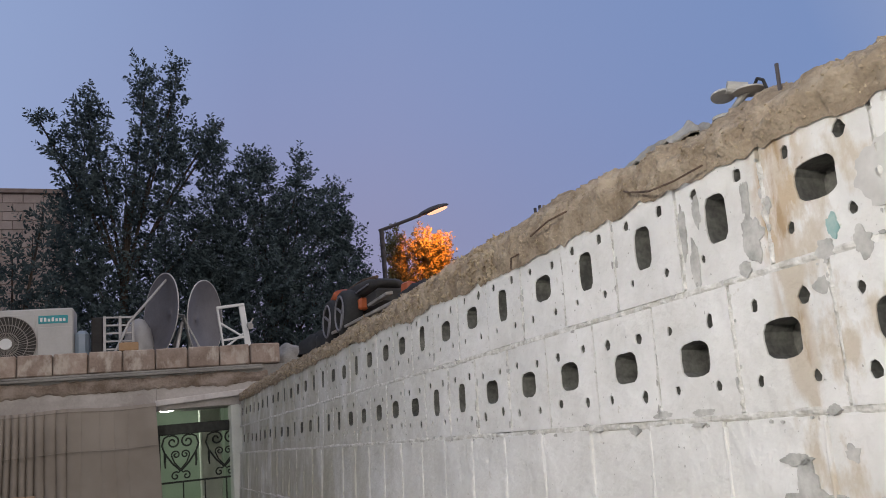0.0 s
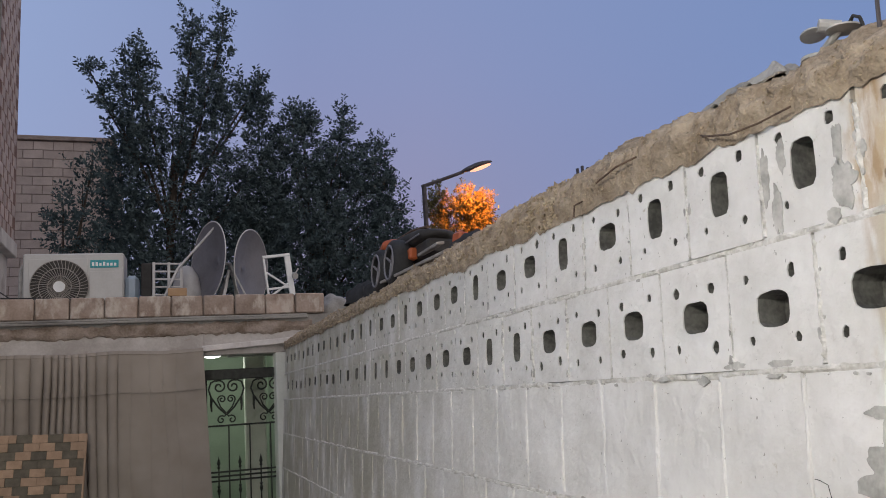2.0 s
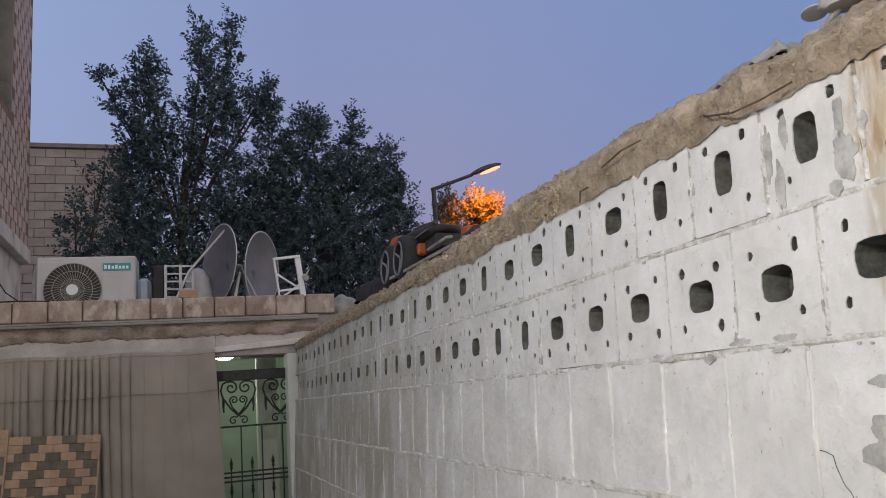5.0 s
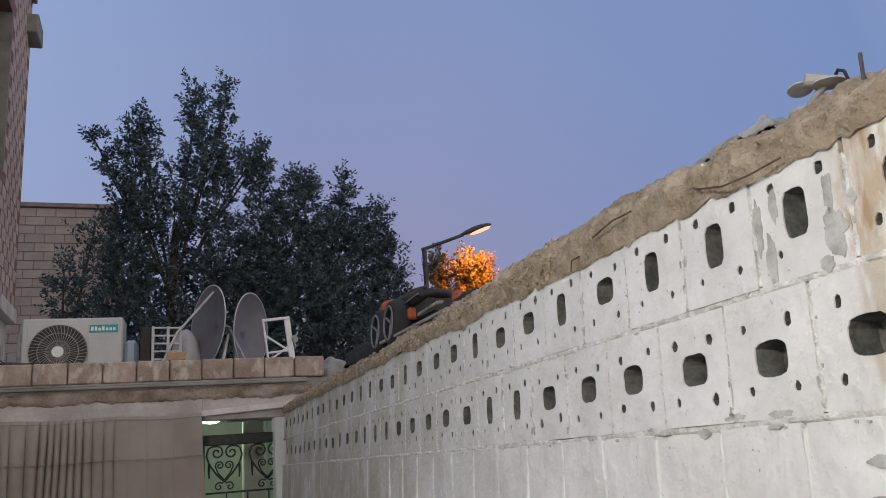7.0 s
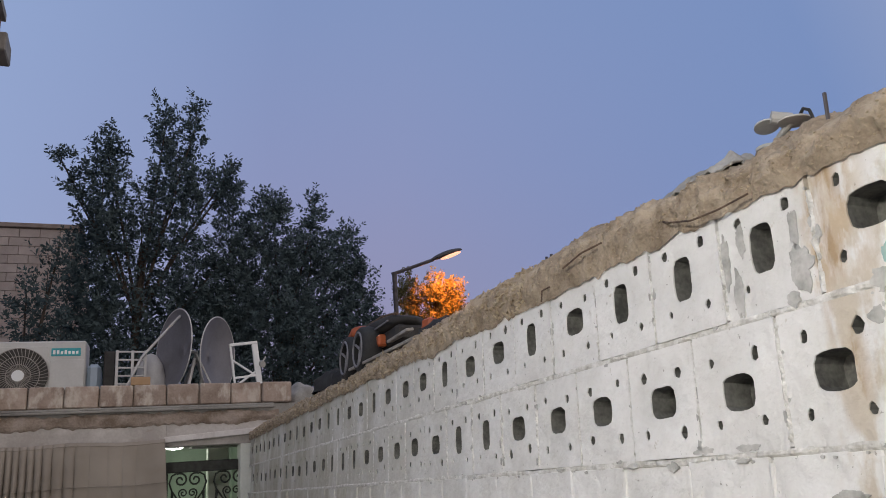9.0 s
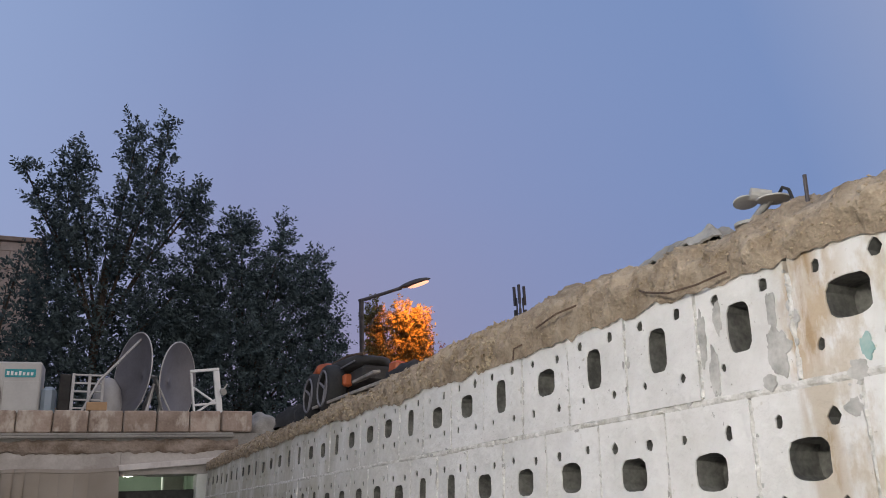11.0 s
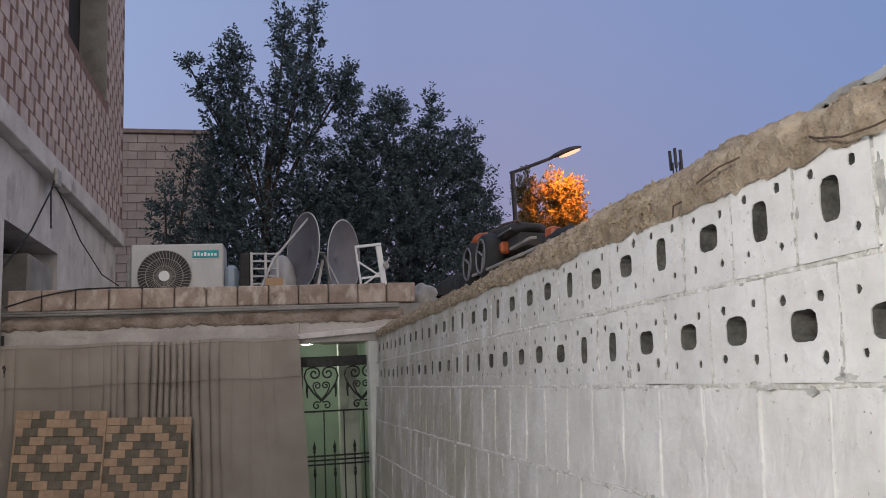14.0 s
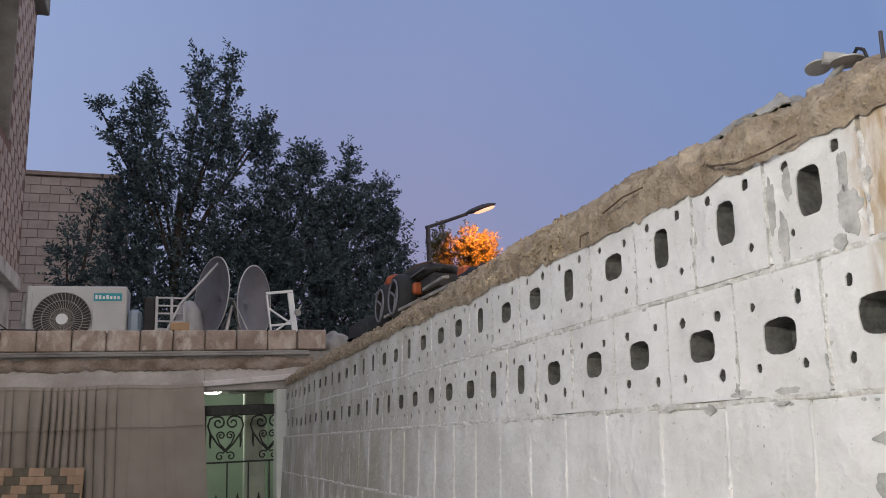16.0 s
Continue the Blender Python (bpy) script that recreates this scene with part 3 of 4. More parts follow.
for hx in (-0.175, 0.150):
    for z0, s in ((1.615, 1), (0.30, -1)):
        for w in (-1, 1):
            heart = [(hx, 0, z0 - s * 0.105), (hx + w * 0.06, 0, z0 - s * 0.045), (hx + w * 0.115, 0, z0 + s * 0.035), (hx + w * 0.135, 0, z0 + s * 0.095), (hx + w * 0.118, 0, z0 + s * 0.148), (hx + w * 0.085, 0, z0 + s * 0.165)] + [(hx + w * q[0], 0, z0 + s * q[2]) for q in scroll(0.055, 0.115, 0.052, 1.35, 1.1, 1)]
            part("heart_scroll", tube(heart, 0.0068, 6), IRON, gate)
            inner = [(hx, 0, z0 - s * 0.092), (hx + w * 0.045, 0, z0 - s * 0.04), (hx + w * 0.066, 0, z0 + s * 0.012)] + [(hx + w * q[0], 0, z0 + s * q[2]) for q in scroll(0.034, 0.018, 0.032, 1.3, 0.2, 1)]
            part("inner_scroll", tube(inner, 0.0055, 6), IRON, gate)
            foot = [(hx, 0, z0 - s * 0.098)] + [(hx + w * q[0], 0, z0 + s * q[2]) for q in scroll(0.040, -0.140, 0.034, 1.15, 2.3, -1)]
            part("foot_scroll", tube(foot, 0.0055, 6), IRON, gate)
            part("drop_leaf", tube([(hx + w * 0.112, 0, z0 + s * 0.03), (hx + w * 0.116, 0, z0 - s * 0.03), (hx + w * 0.112, 0, z0 - s * 0.075)], 0.011, 6, taper=0.5), IRON, gate)

# curtain
def cloth(u, v):
    x = -2.73 + 2.12 * u
    z = 2.02 - 1.99 * v
    dense = math.exp(-((x + 1.60) / 0.35) ** 4)
    amp = 0.009 + 0.058 * dense + 0.012 * math.exp(-((x + 0.72) / 0.1) ** 2)
    ph = x * 13 + 24 * math.tanh((x + 1.60) / 0.5) + 4.5 * noise.noise(Vector((x * 4.5, 0, 0))) + 1.0 * noise.noise(Vector((x * 4, z * 1.6, 4)))
    y = D - 0.11 + amp * (1 - abs(math.sin(ph)) ** 0.5 * 1.6) * (0.25 + 0.75 * min(1, v * 9)) * (1 - 0.5 * v) * (0.65 + 0.75 * noise.noise(Vector((x * 7, 1, 2)))) - 0.012 * noise.noise(Vector((x * 3, z * 1.3, 0)))
    y -= 0.012 * math.exp(-((z - 1.715) / 0.012) ** 2)
    return (x + 0.10 * v * u ** 4, y, z + 0.006 * math.sin(x * 9) * (1 - v))


curtain = solid("curtain", blob_sheet(640, 48, cloth), CURTAIN, "greige cloth curtain with gathered pleats hiding a wall", "curtain", smooth=True)
for v0, rad in ((0.153, 0.0035), (0.012, 0.005)):
    part("seam", tube([Vector(cloth(k / 320, v0)) - Vector((0, 0.004, 0)) for k in range(321)], rad, 5), CURTAIN, curtain, "stitched seam")
sol = curtain.modifiers.new("thickness", "SOLIDIFY")
sol.thickness = 0.004

# two woven panels leaning on the curtain
def panel(m, H, label):
    t = thing("woven_panel", label, "screen", m, "woven panels by the curtain")
    W = 0.585
    part("backing", box(-W / 2 + 0.004, W / 2 - 0.004, 0.004, 0.018, 0.02, H - 0.004), CANE_DARK, t)
    half, rows = 12, 26
    cell, rise = W / half, H / rows
    kinds = {}
    for n in (1, 2):
        kinds[True, n] = mesh_of(box(-cell * n / 2 + 0.0005, cell * n / 2 - 0.0005, -0.004, 0.004, -rise * 0.48, rise * 0.48, 0.0012), "strip", CANE)
        kinds[False, n] = mesh_of(box(-cell * n / 2 + 0.0005, cell * n / 2 - 0.0005, -0.003, 0.002, -rise * 0.485, rise * 0.485, 0.001), "strip", CANE_DARK)
    for r in range(rows):
        def pale(c):
            k = (rows - 6 - r) % 11
            d = min(k, 11 - k) + int(abs(c - (half - 1) / 2))
            return d <= 1 or 4 <= d <= 5 or d >= 8
        c = 0
        while c < half:
            on = pale(c)
            n = 2 if c + 1 < half and pale(c + 1) == on else 1
            s = new("strip", kinds[on, n])
            s.parent = t
            s.location = (-W / 2 + (c + n / 2) * cell, -0.004 + (0 if on else 0.003) - 0.0006 * (r % 3), (r + 0.5) * rise)
            c += n
    for x in (-W / 2, W / 2):
        part("edge_strip", box(x - 0.006, x + 0.006, -0.008, 0.02, 0, H, 0.002), CANE, t)
    return t


panel(pose(-2.36, D - 0.385, 0.0, -5, 3.2, 0), 1.555, "woven tan and brown diamond panel leaning on the curtain")
panel(pose(-1.765, D - 0.365, 0.0, -5, 2.6, -2), 1.475, "woven tan and brown diamond panel beside its twin")

# ---- yard walls round the camera ----
solid("wall_west", box(-2.97, -2.75, -4.2, D - 0.06, 0, 2.99, 0.01), HOUSE_WHITE, "white rendered yard wall", "wall", "structure")
solid("wall_south", box(-2.75, 0.2, -4.2, -4.0, 0, 3.05), HOUSE_WHITE, "white rendered yard wall", "wall", "structure")
yard = thing("wall_lamp", "round white lit bulkhead lamp on the yard wall", "lamp", pose(-2.75, -1.6, 2.5, 0, 90, 0))
part("base", lathe([(0.0, 0.0), (0.12, 0.0), (0.12, 0.03), (0.0, 0.03)], 20), BLACK_PLASTIC, yard)
part("globe", lathe([(0.11, 0.03), (0.10, 0.07), (0.06, 0.10), (0.0, 0.11)], 20), BULB, yard, "glowing white globe", True).visible_shadow = False
wires = thing("cable_bundle", "black cables hanging on the yard wall end", "cable", pose(-2.74, D - 0.10, 1.85))
for k in range(3):
    part("cable", tube([(0.01 + 0.006 * k, 0, 0.25), (0.015, 0.01 * k, 0.12), (0.03 + 0.01 * k, -0.01, 0.02), (0.012, 0.0, -0.06 - 0.05 * k)], 0.006, 6), RUBBER, wires)


# ---- the house behind, on the left of the roof ----
HX, HY0, HY1, HZ = -3.17, 5.75, 13.5, 4.36
house = thing("house", "house with white lower wall and stone-faced upper storey", "house")
W0, W1, WS = 9.3, 11.85, HZ + 1.75
part("lower_wall", box(HX - 1.6, HX - 0.12, 9.5, HY1, 0, HZ - 0.24), HOUSE_WHITE, house, "stained white rendered wall")
part("lower_wall", box(HX - 1.6, HX - 0.12, HY0 - 0.2, 9.5, 3.36, HZ - 0.24), HOUSE_WHITE, house, "stained white rendered wall")
part("recess", box(HX - 1.6, HX - 0.6, HY0 - 0.2, 9.49, 0, 3.358), DARK, house, "recess under the upper floor, its shade coloured in")
part("recess_pier", box(HX - 0.5, HX - 0.16, 8.42, 9.48, 0.0, 3.20, 0.03, jitter=0.02), CONCRETE, house, "bare grey block pier")
part("floor_slab", box(HX - 1.6, HX + 0.02, HY0 - 0.6, HY1 + 0.02, HZ - 0.238, HZ - 0.002, 0.01, jitter=0.01), HOUSE_WHITE, house, "white slab edge with broken plaster")
part("upper_wall", box(HX - 1.6, HX - 0.02, HY0 - 0.6, HY1 - 0.01, HZ, WS), FACING_JOINT, house)
part("upper_wall", box(HX - 1.6, HX - 0.02, W1, HY1 - 0.01, WS, HZ + 5.6), FACING_JOINT, house)
part("upper_wall", box(HX - 1.6, HX - 0.02, HY0 - 0.6, W0, WS, HZ + 5.6), FACING_JOINT, house)
part("window_head", box(HX - 1.6, HX - 0.02, W0, W1, HZ + 4.4, HZ + 5.6), FACING_JOINT, house)
# solid back coloured near-black in place of the room's shade
part("window_back", box(HX - 1.6, HX - 0.42, W0, W1, WS, HZ + 4.4), DARK, house, "window opening, its shade coloured in")
part("window_reveal", box(HX - 0.41, HX - 0.015, W1 - 0.06, W1, WS, HZ + 4.4), CONCRETE, house, "grey cement window reveal")
part("cornice", box(HX - 1.6, HX + 0.16, HY1 - 0.5, HY1 + 0.12, HZ + 4.75, HZ + 5.1, 0.02, jitter=0.01), CONCRETE, house, "projecting corner cornice")
part("roof", box(HX - 1.65, HX + 0.05, HY0 - 0.6, HY1 + 0.05, HZ + 5.6, HZ + 5.75), CONCRETE, house)
FB = mesh_of(box(-0.014, 0.000, -0.122, 0.122, -0.094, 0.094, 0.003), "facing_block", FACING)
row, rest = 0, bmesh.new()
z = HZ + 0.10
while z < HZ + 5.5:
    y = HY0 - 0.4 + (0.18 if row % 2 else 0.0)
    while y < HY1 - 0.14:
        if not (W0 - 0.14 < y < W1 + 0.14 and z > WS - 0.08):
            if row > 14:
                box(HX - 0.026, HX - 0.012, y - 0.13, y + 0.13, z - 0.094, z + 0.094, 0, rest)
                y += 0.36
                continue
            s = new("facing_block", FB)
            s.parent = house
            s.matrix_world = pose(HX - 0.012 + random.uniform(-0.003, 0.003), y, z, random.uniform(-0.6, 0.6), 0, random.uniform(-0.5, 0.5))
        y += 0.36
    z += 0.20
    row += 1
tagged(part("upper_facing", rest, FACING, house), kind="stuff")
cab = thing("loose_cable", "thin dark cable drooping from the house slab", "cable")
part("cable", tube([(HX + 0.03, 8.7, 4.14), (HX + 0.02, 8.72, 4.0), (HX + 0.02, 9.08, 3.93), (HX + 0.02, 10.05, 3.62), (HX + 0.02, 11.56, 3.38), (HX + 0.02, 13.0, 3.39)], 0.009, 6), RUBBER, cab)
part("cable", tube([(HX + 0.03, 8.7, 4.13), (HX + 0.02, 8.6, 3.98), (HX + 0.02, 7.75, 3.31), (HX + 0.02, 6.81, 2.77)], 0.009, 6), RUBBER, cab)
part("cable", tube([(HX + 0.03, 8.66, 4.12), (HX + 0.02, 8.5, 3.9), (HX + 0.02, 8.55, 3.49)], 0.009, 6), RUBBER, cab)
part("clamp", box(HX + 0.021, HX + 0.06, 8.6, 8.8, 4.0, 4.2, 0.01), STEEL, cab)
droop = thing("parapet_cable", "black cable lying across the parapet", "cable")
part("cable", tube([(-2.74, D - 0.04, 2.31), (-2.538, D - 0.035, 2.376), (-2.384, D - 0.034, 2.41), (-2.227, D - 0.032, 2.436), (-2.0, D + 0.0, 2.446), (-1.7, D + 0.08, 2.447)], 0.006, 6), RUBBER, droop)

# ---- far building of tan blocks ----
FX0, FX1, FY, FH = -9.0, -1.97, 18.0, 7.52
far = thing("tan_building", "tan concrete block building with a plain cornice", "building")
part("wall", box(FX0, FX1, FY + 0.02, FY + 5, 0, FH), FARJOINT, far)
part("cornice", box(FX0 - 0.1, FX1 + 0.06, FY - 0.06, FY + 5.1, FH, FH + 0.10, 0.01), FARJOINT, far)
for m2 in [mesh_of(box(-0.193, 0.193, -0.012, 0.012, -0.094, 0.094, 0.005), "block", FARBLOCK)]:
    for r in range(22):
        for c in range(9):
            s = new("block", m2)
            s.parent = far
            s.location = (FX1 - 0.22 - c * 0.4 - (0.2 if r % 2 else 0), FY + random.uniform(-0.004, 0.004), FH - 0.12 - r * 0.2)

# ---- things on the roof ----
ac = thing("air_conditioner", "cream outdoor air conditioner unit standing on the roof", "air conditioner", pose(-1.592, 6.24, 2.326, 0, 0, -3))
bm = box(-0.385, 0.385, 0.0, 0.30, 0.0, 0.575, 0.012)
part("casing", bm, AC_WHITE, ac)
part("fan_panel", box(-0.34, 0.105, -0.006, -0.001, 0.05, 0.53, 0.002), AC_WHITE, ac)
# flat disc on the casing, coloured as the shaded opening behind the grille
part("fan_shade_disc", disc((-0.105, -0.010, 0.295), (0, 1, 0), 0.222, 0.006, 40), AC_DARK, ac)
part("fan_hub", disc((-0.105, -0.028, 0.295), (0, 1, 0), 0.045, 0.014, 20), PALE, ac, "white fan hub")
for r in (0.09, 0.155, 0.222):
    part("grille_ring", tube([(-0.105 + r * math.cos(k * math.tau / 40), -0.020, 0.295 + r * math.sin(k * math.tau / 40)) for k in range(40)], 0.0035, 6, closed=True), AC_FAN, ac)
for k in range(44):
    a = k * math.tau / 44
    pts = [(-0.105 + r * math.cos(a + 1.3 * (r - 0.04)), -0.021, 0.295 + r * math.sin(a + 1.3 * (r - 0.04))) for r in (0.043, 0.09, 0.14, 0.18, 0.222)]
    part("grille_vane", tube(pts, 0.0028, 4), AC_FAN, ac)
badge = part("badge", box(0.125, 0.345, -0.005, 0.001, 0.45, 0.515, 0.002), TEAL, ac, "teal maker's badge")
for k in range(7):
    part("badge_bar", box(0.138 + 0.0285 * k, 0.156 + 0.0285 * k, -0.0075, -0.0052, 0.465, 0.498 if k in (0, 1, 3) else 0.489), PALE, badge)
part("service_panel", box(0.12, 0.375, -0.003, 0.001, 0.04, 0.42, 0.002), AC_WHITE, ac)
for x in (-0.28, 0.28):
    part("foot", box(x - 0.03, x + 0.03, 0.02, 0.28, -0.055, -0.001, 0.005), STEEL, ac)
part("side_pipe", tube([(-0.42, 0.12, -0.05), (-0.42, 0.12, 0.45), (-0.40, 0.12, 0.5)], 0.018, 8), STEEL, ac)


def dish(m, label, tall):
    t = thing("satellite_dish", label, "satellite dish", m, "dishes on the roof")
    bm = lathe([(0.0, 0.0), (0.08, 0.005), (0.16, 0.022), (0.23, 0.046), (0.30, 0.08), (0.305, 0.084)], 36)
    bmesh.ops.scale(bm, verts=bm.verts, vec=(1, tall, 1))
    ob = part("reflector", bm, DISH, t, "", True)
    ob.modifiers.new("thickness", "SOLIDIFY").thickness = 0.006
    ring = [(0.306 * math.cos(k * math.tau / 48), 0.306 * tall * math.sin(k * math.tau / 48), 0.085) for k in range(48)]
    part("rim", tube(ring, 0.005, 6, closed=True), DISH_RIM, t)
    part("back_bracket", tube([(0, 0, -0.01), (0, 0.0, -0.09), (0, -0.18, -0.16), (0, -0.36, -0.16)], 0.018, 8), STEEL, t)
    return t


# each reflector stands on its edge, turned sideways
def dish_pose(x, y, z, yaw, lean, tip=0):
    return pose(x, y, z, 0, tip, 0) @ pose(0, 0, 0, 0, 0, yaw) @ pose(0, 0, 0, 90 + lean, 0, 0) @ Matrix.Scale(1.14, 4)


dish(dish_pose(-0.435, 6.26, 2.815, -69, 1, 5), "grey satellite dish seen nearly from the side", 1.0)
dish(dish_pose(-0.235, 6.34, 2.775, 60, 7, -4), "grey satellite dish turned away from its neighbour", 0.98)
for o in [o for o in bpy.data.objects if o.name.startswith("satellite_dish")]:
    part("base_plate", box(-0.12, 0.12, -0.485, -0.465, -0.24, -0.06), STEEL, o)
    part("mast", tube([(0, -0.36, -0.16), (0, -0.47, -0.16)], 0.018, 8), STEEL, o)
stay = thing("dish_stay", "pale steel stay rods propped beside the dishes", "rod")
part("stay", tube([(-0.98, 6.05, 2.29), (-0.78, 6.12, 2.74), (-0.44, 6.22, 3.155)], 0.011, 6), DISH_RIM, stay)
part("stay", tube([(-0.35, 6.05, 2.75), (-0.22, 6.0, 2.46), (-0.15, 5.98, 2.28)], 0.008, 6), STEEL, stay)
part("stay", tube([(-0.36, 6.1, 2.72), (-0.42, 6.02, 2.45), (-0.46, 6.0, 2.28)], 0.014, 6), DISH_RIM, stay)

grille = thing("window_grille", "white metal ladder frame standing on the roof", "frame", pose(-0.85, 6.15, 2.272, 0, 0, 6))
for x in (-0.12, 0.0, 0.10):
    part("upright", box(x - 0.011, x + 0.011, -0.011, 0.011, 0.0, 0.53, 0.002), DISH_RIM, grille)
for k in range(8):
    part("rung", box(-0.109, 0.089, -0.008, 0.008, 0.05 + 0.066 * k, 0.064 + 0.066 * k, 0.002), DISH_RIM, grille)
solid("dark_case", box(-1.07, -0.98, 6.15, 6.45, 2.271, 2.80, 0.01), BLACK_PLASTIC, "dark upright case beside the ladder frame", "case")
cover = thing("white_plastic_cover", "rounded white plastic cover on the roof", "cover", pose(-0.70, 6.42, 2.271))
part("shell", lathe([(0.13, 0.0), (0.13, 0.30), (0.10, 0.45), (0.05, 0.53), (0.0, 0.55)], 20), DISH_RIM, cover, "", True)
solid("plastic_container", box(-1.20, -1.09, 6.3, 6.6, 2.271, 2.72, 0.03), TANK, "pale blue plastic container on the roof", "container")
solid("carton", box(-0.86, -0.72, D + 0.0, D + 0.13, 2.438, 2.50, 0.004), CARTON, "small tan block lying on the parapet", "block")
white_frame = thing("metal_stand", "white metal stand with cross braces on the roof", "frame", pose(0.125, 6.24, 2.272, 0, -7, 8) @ Matrix.Diagonal((0.86, 1, 1, 1)))
for x in (-0.13, 0.12):
    wide = 0.030 if x > 0 else 0.010
    part("upright", box(x - wide, x + wide, -0.012, 0.012, 0.0, 0.585, 0.003), PALE, white_frame)
part("top_bar", box(-0.14, 0.15, -0.014, 0.014, 0.586, 0.61, 0.003), PALE, white_frame)
part("low_bar", box(-0.12, 0.09, -0.010, 0.010, 0.30, 0.318, 0.002), PALE, white_frame)
part("brace", tube([(-0.12, 0, 0.46), (0.09, 0, 0.31)], 0.010, 6), PALE, white_frame)
part("brace", tube([(-0.12, 0, 0.24), (0.09, 0, 0.34)], 0.010, 6), PALE, white_frame)
tap = part("tap", disc((0.165, -0.02, 0.40), (0, 1, 0.3), 0.030, 0.05, 12), STEEL, white_frame)
part("tap_lever", tube([(0.165, -0.03, 0.41), (0.21, -0.03, 0.46)], 0.008, 6), STEEL, tap)


def heap(u, v):
    a, e = u * math.tau, v * math.pi / 2
    n = 1 + 0.16 * noise.noise(Vector((math.cos(a) * math.cos(e) * 2, math.sin(a) * math.cos(e) * 2, math.sin(e) * 2)))
    return (0.47 + 0.17 * n * math.cos(a) * math.cos(e), 5.84 + 0.18 * n * math.sin(a) * math.cos(e), 2.27 + 0.185 * n * math.sin(e))


solid("cement_lump", blob_sheet(32, 8, heap), SHEET, "grey lump of cement at the roof edge", "cement lump", smooth=True)

# ---- toy car and clutter on the far capping ----
CZ = 2.088
car = thing("toy_car", "faded orange and black toy buggy with big wheels", "toy car", LEVEL @ pose(0.150, 2.40, CZ - 0.036, 0, 0, 90))


def hull(x0, x1, half, low, high, material, name, label):
    """A closed rounded body along x; half, low and high give its half width and its heights at u from 0 to 1."""
    bm = bmesh.new()
    rings = []
    for i in range(19):
        u = i / 18
        end = max(0.30, min(1.0, (math.sin(math.pi * min(1, max(0, u))) * 2.6) ** 0.5))
        w, z0, z1 = half(u) * end, low(u), high(u)
        zc, hz = (z0 + z1) / 2, (z1 - z0) / 2 * end
        rings.append([bm.verts.new((x0 + (x1 - x0) * u, w * math.copysign(abs(math.cos(a)) ** 0.55, math.cos(a)), zc + hz * math.copysign(abs(math.sin(a)) ** 0.6, math.sin(a)))) for a in [k * math.tau / 20 for k in range(20)]])
    for p, q in zip(rings, rings[1:]):
        for k in range(20):
            bm.faces.new((p[k], p[(k + 1) % 20], q[(k + 1) % 20], q[k]))
    bm.faces.new(rings[0][::-1])
    bm.faces.new(rings[-1])
    return part(name, bm, material, car, label, True)


hull(-0.36, 0.20, lambda u: 0.080 + 0.01 * u, lambda u: 0.165 - 0.01 * u, lambda u: 0.210 + 0.028 * math.sin(u * 2.2), BLACK_PLASTIC, "cabin", "black plastic cabin and roof")
hull(0.08, 0.37, lambda u: 0.128 - 0.03 * u, lambda u: 0.185 - 0.02 * u, lambda u: 0.256 - 0.045 * u, ORANGE, "hood", "faded orange hood")
hull(0.33, 0.43, lambda u: 0.075, lambda u: 0.115, lambda u: 0.185 - 0.02 * u, BLACK_PLASTIC, "nose", "black front end")
part("chassis", box(-0.36, 0.30, -0.06, 0.06, 0.10, 0.165, 0.012), BLACK_PLASTIC, car)
part("roof_rail", tube([(-0.34, 0.05, 0.212), (-0.16, 0.06, 0.232), (0.08, 0.06, 0.238)], 0.007, 8), RUST, car)
part("side_strip", box(-0.34, -0.10, 0.086, 0.092, 0.176, 0.183, 0.002), DISH, car, "grey trim strip")
part("skirt", box(-0.21, -0.15, 0.050, 0.09, 0.100, 0.150, 0.008), ORANGE, car, "orange rear skirt")
part("bumper", box(0.43, 0.48, -0.055, 0.085, 0.135, 0.168, 0.010), ORANGE, car, "orange front bumper")
for x, y in ((-0.085, 0.105), (0.150, 0.105), (-0.085, -0.105), (0.150, -0.105)):
    side = 1 if y > 0 else -1
    tyre = lathe([(0.060, -0.040), (0.086, -0.042), (0.098, -0.028), (0.101, 0.0), (0.098, 0.028), (0.086, 0.042), (0.060, 0.040), (0.060, -0.040)], 28)
    bmesh.ops.transform(tyre, matrix=pose(x, y, 0.102, 90, 0, 0), verts=tyre.verts)
    w = part("wheel", tyre, RUBBER, car, "", True)
    part("rim", tube([(x + 0.072 * math.cos(k * math.tau / 28), y + side * 0.042, 0.102 + 0.072 * math.sin(k * math.tau / 28)) for k in range(28)], 0.0048, 6, closed=True), DISH, w, "grey plastic rim")
    part("hub", disc((x, y + side * 0.012, 0.102), (0, 1, 0), 0.060, 0.02, 24), BLACK_PLASTIC, w)
    for k in range(3):
        a = k * math.tau / 3 + 0.5
        part("spoke", tube([(x, y + side * 0.030, 0.102), (x + 0.070 * math.cos(a), y + side * 0.038, 0.102 + 0.070 * math.sin(a))], 0.0055, 6), DISH, w)
for y, x, z, l, w, h, rx, ry, rz, name in ((2.08, 0.035, CZ - 0.004, 0.94, 0.05, 0.012, 1.2, -14, 0, "long weathered grey plank lying on the capping"), (1.98, 0.085, CZ + 0.062, 0.30, 0.030, 0.012, 1.5, -10, -3, "short pale plank lying beside the toy car")):
    plank = solid("plank", box(-w / 2, w / 2, -l / 2, l / 2, 0, h, 0.002), BOARD, name, "plank", group="planks on the capping")
    plank.matrix_world = LEVEL @ pose(x, y, z, rx, ry, rz)
solid("orange_box", box(-0.035, 0.035, -0.03, 0.03, 0.0, 0.10, 0.008), ORANGE, "small faded orange plastic box on the capping", "box").matrix_world = LEVEL @ pose(0.15, 1.80, CZ, 0, 6, 12)


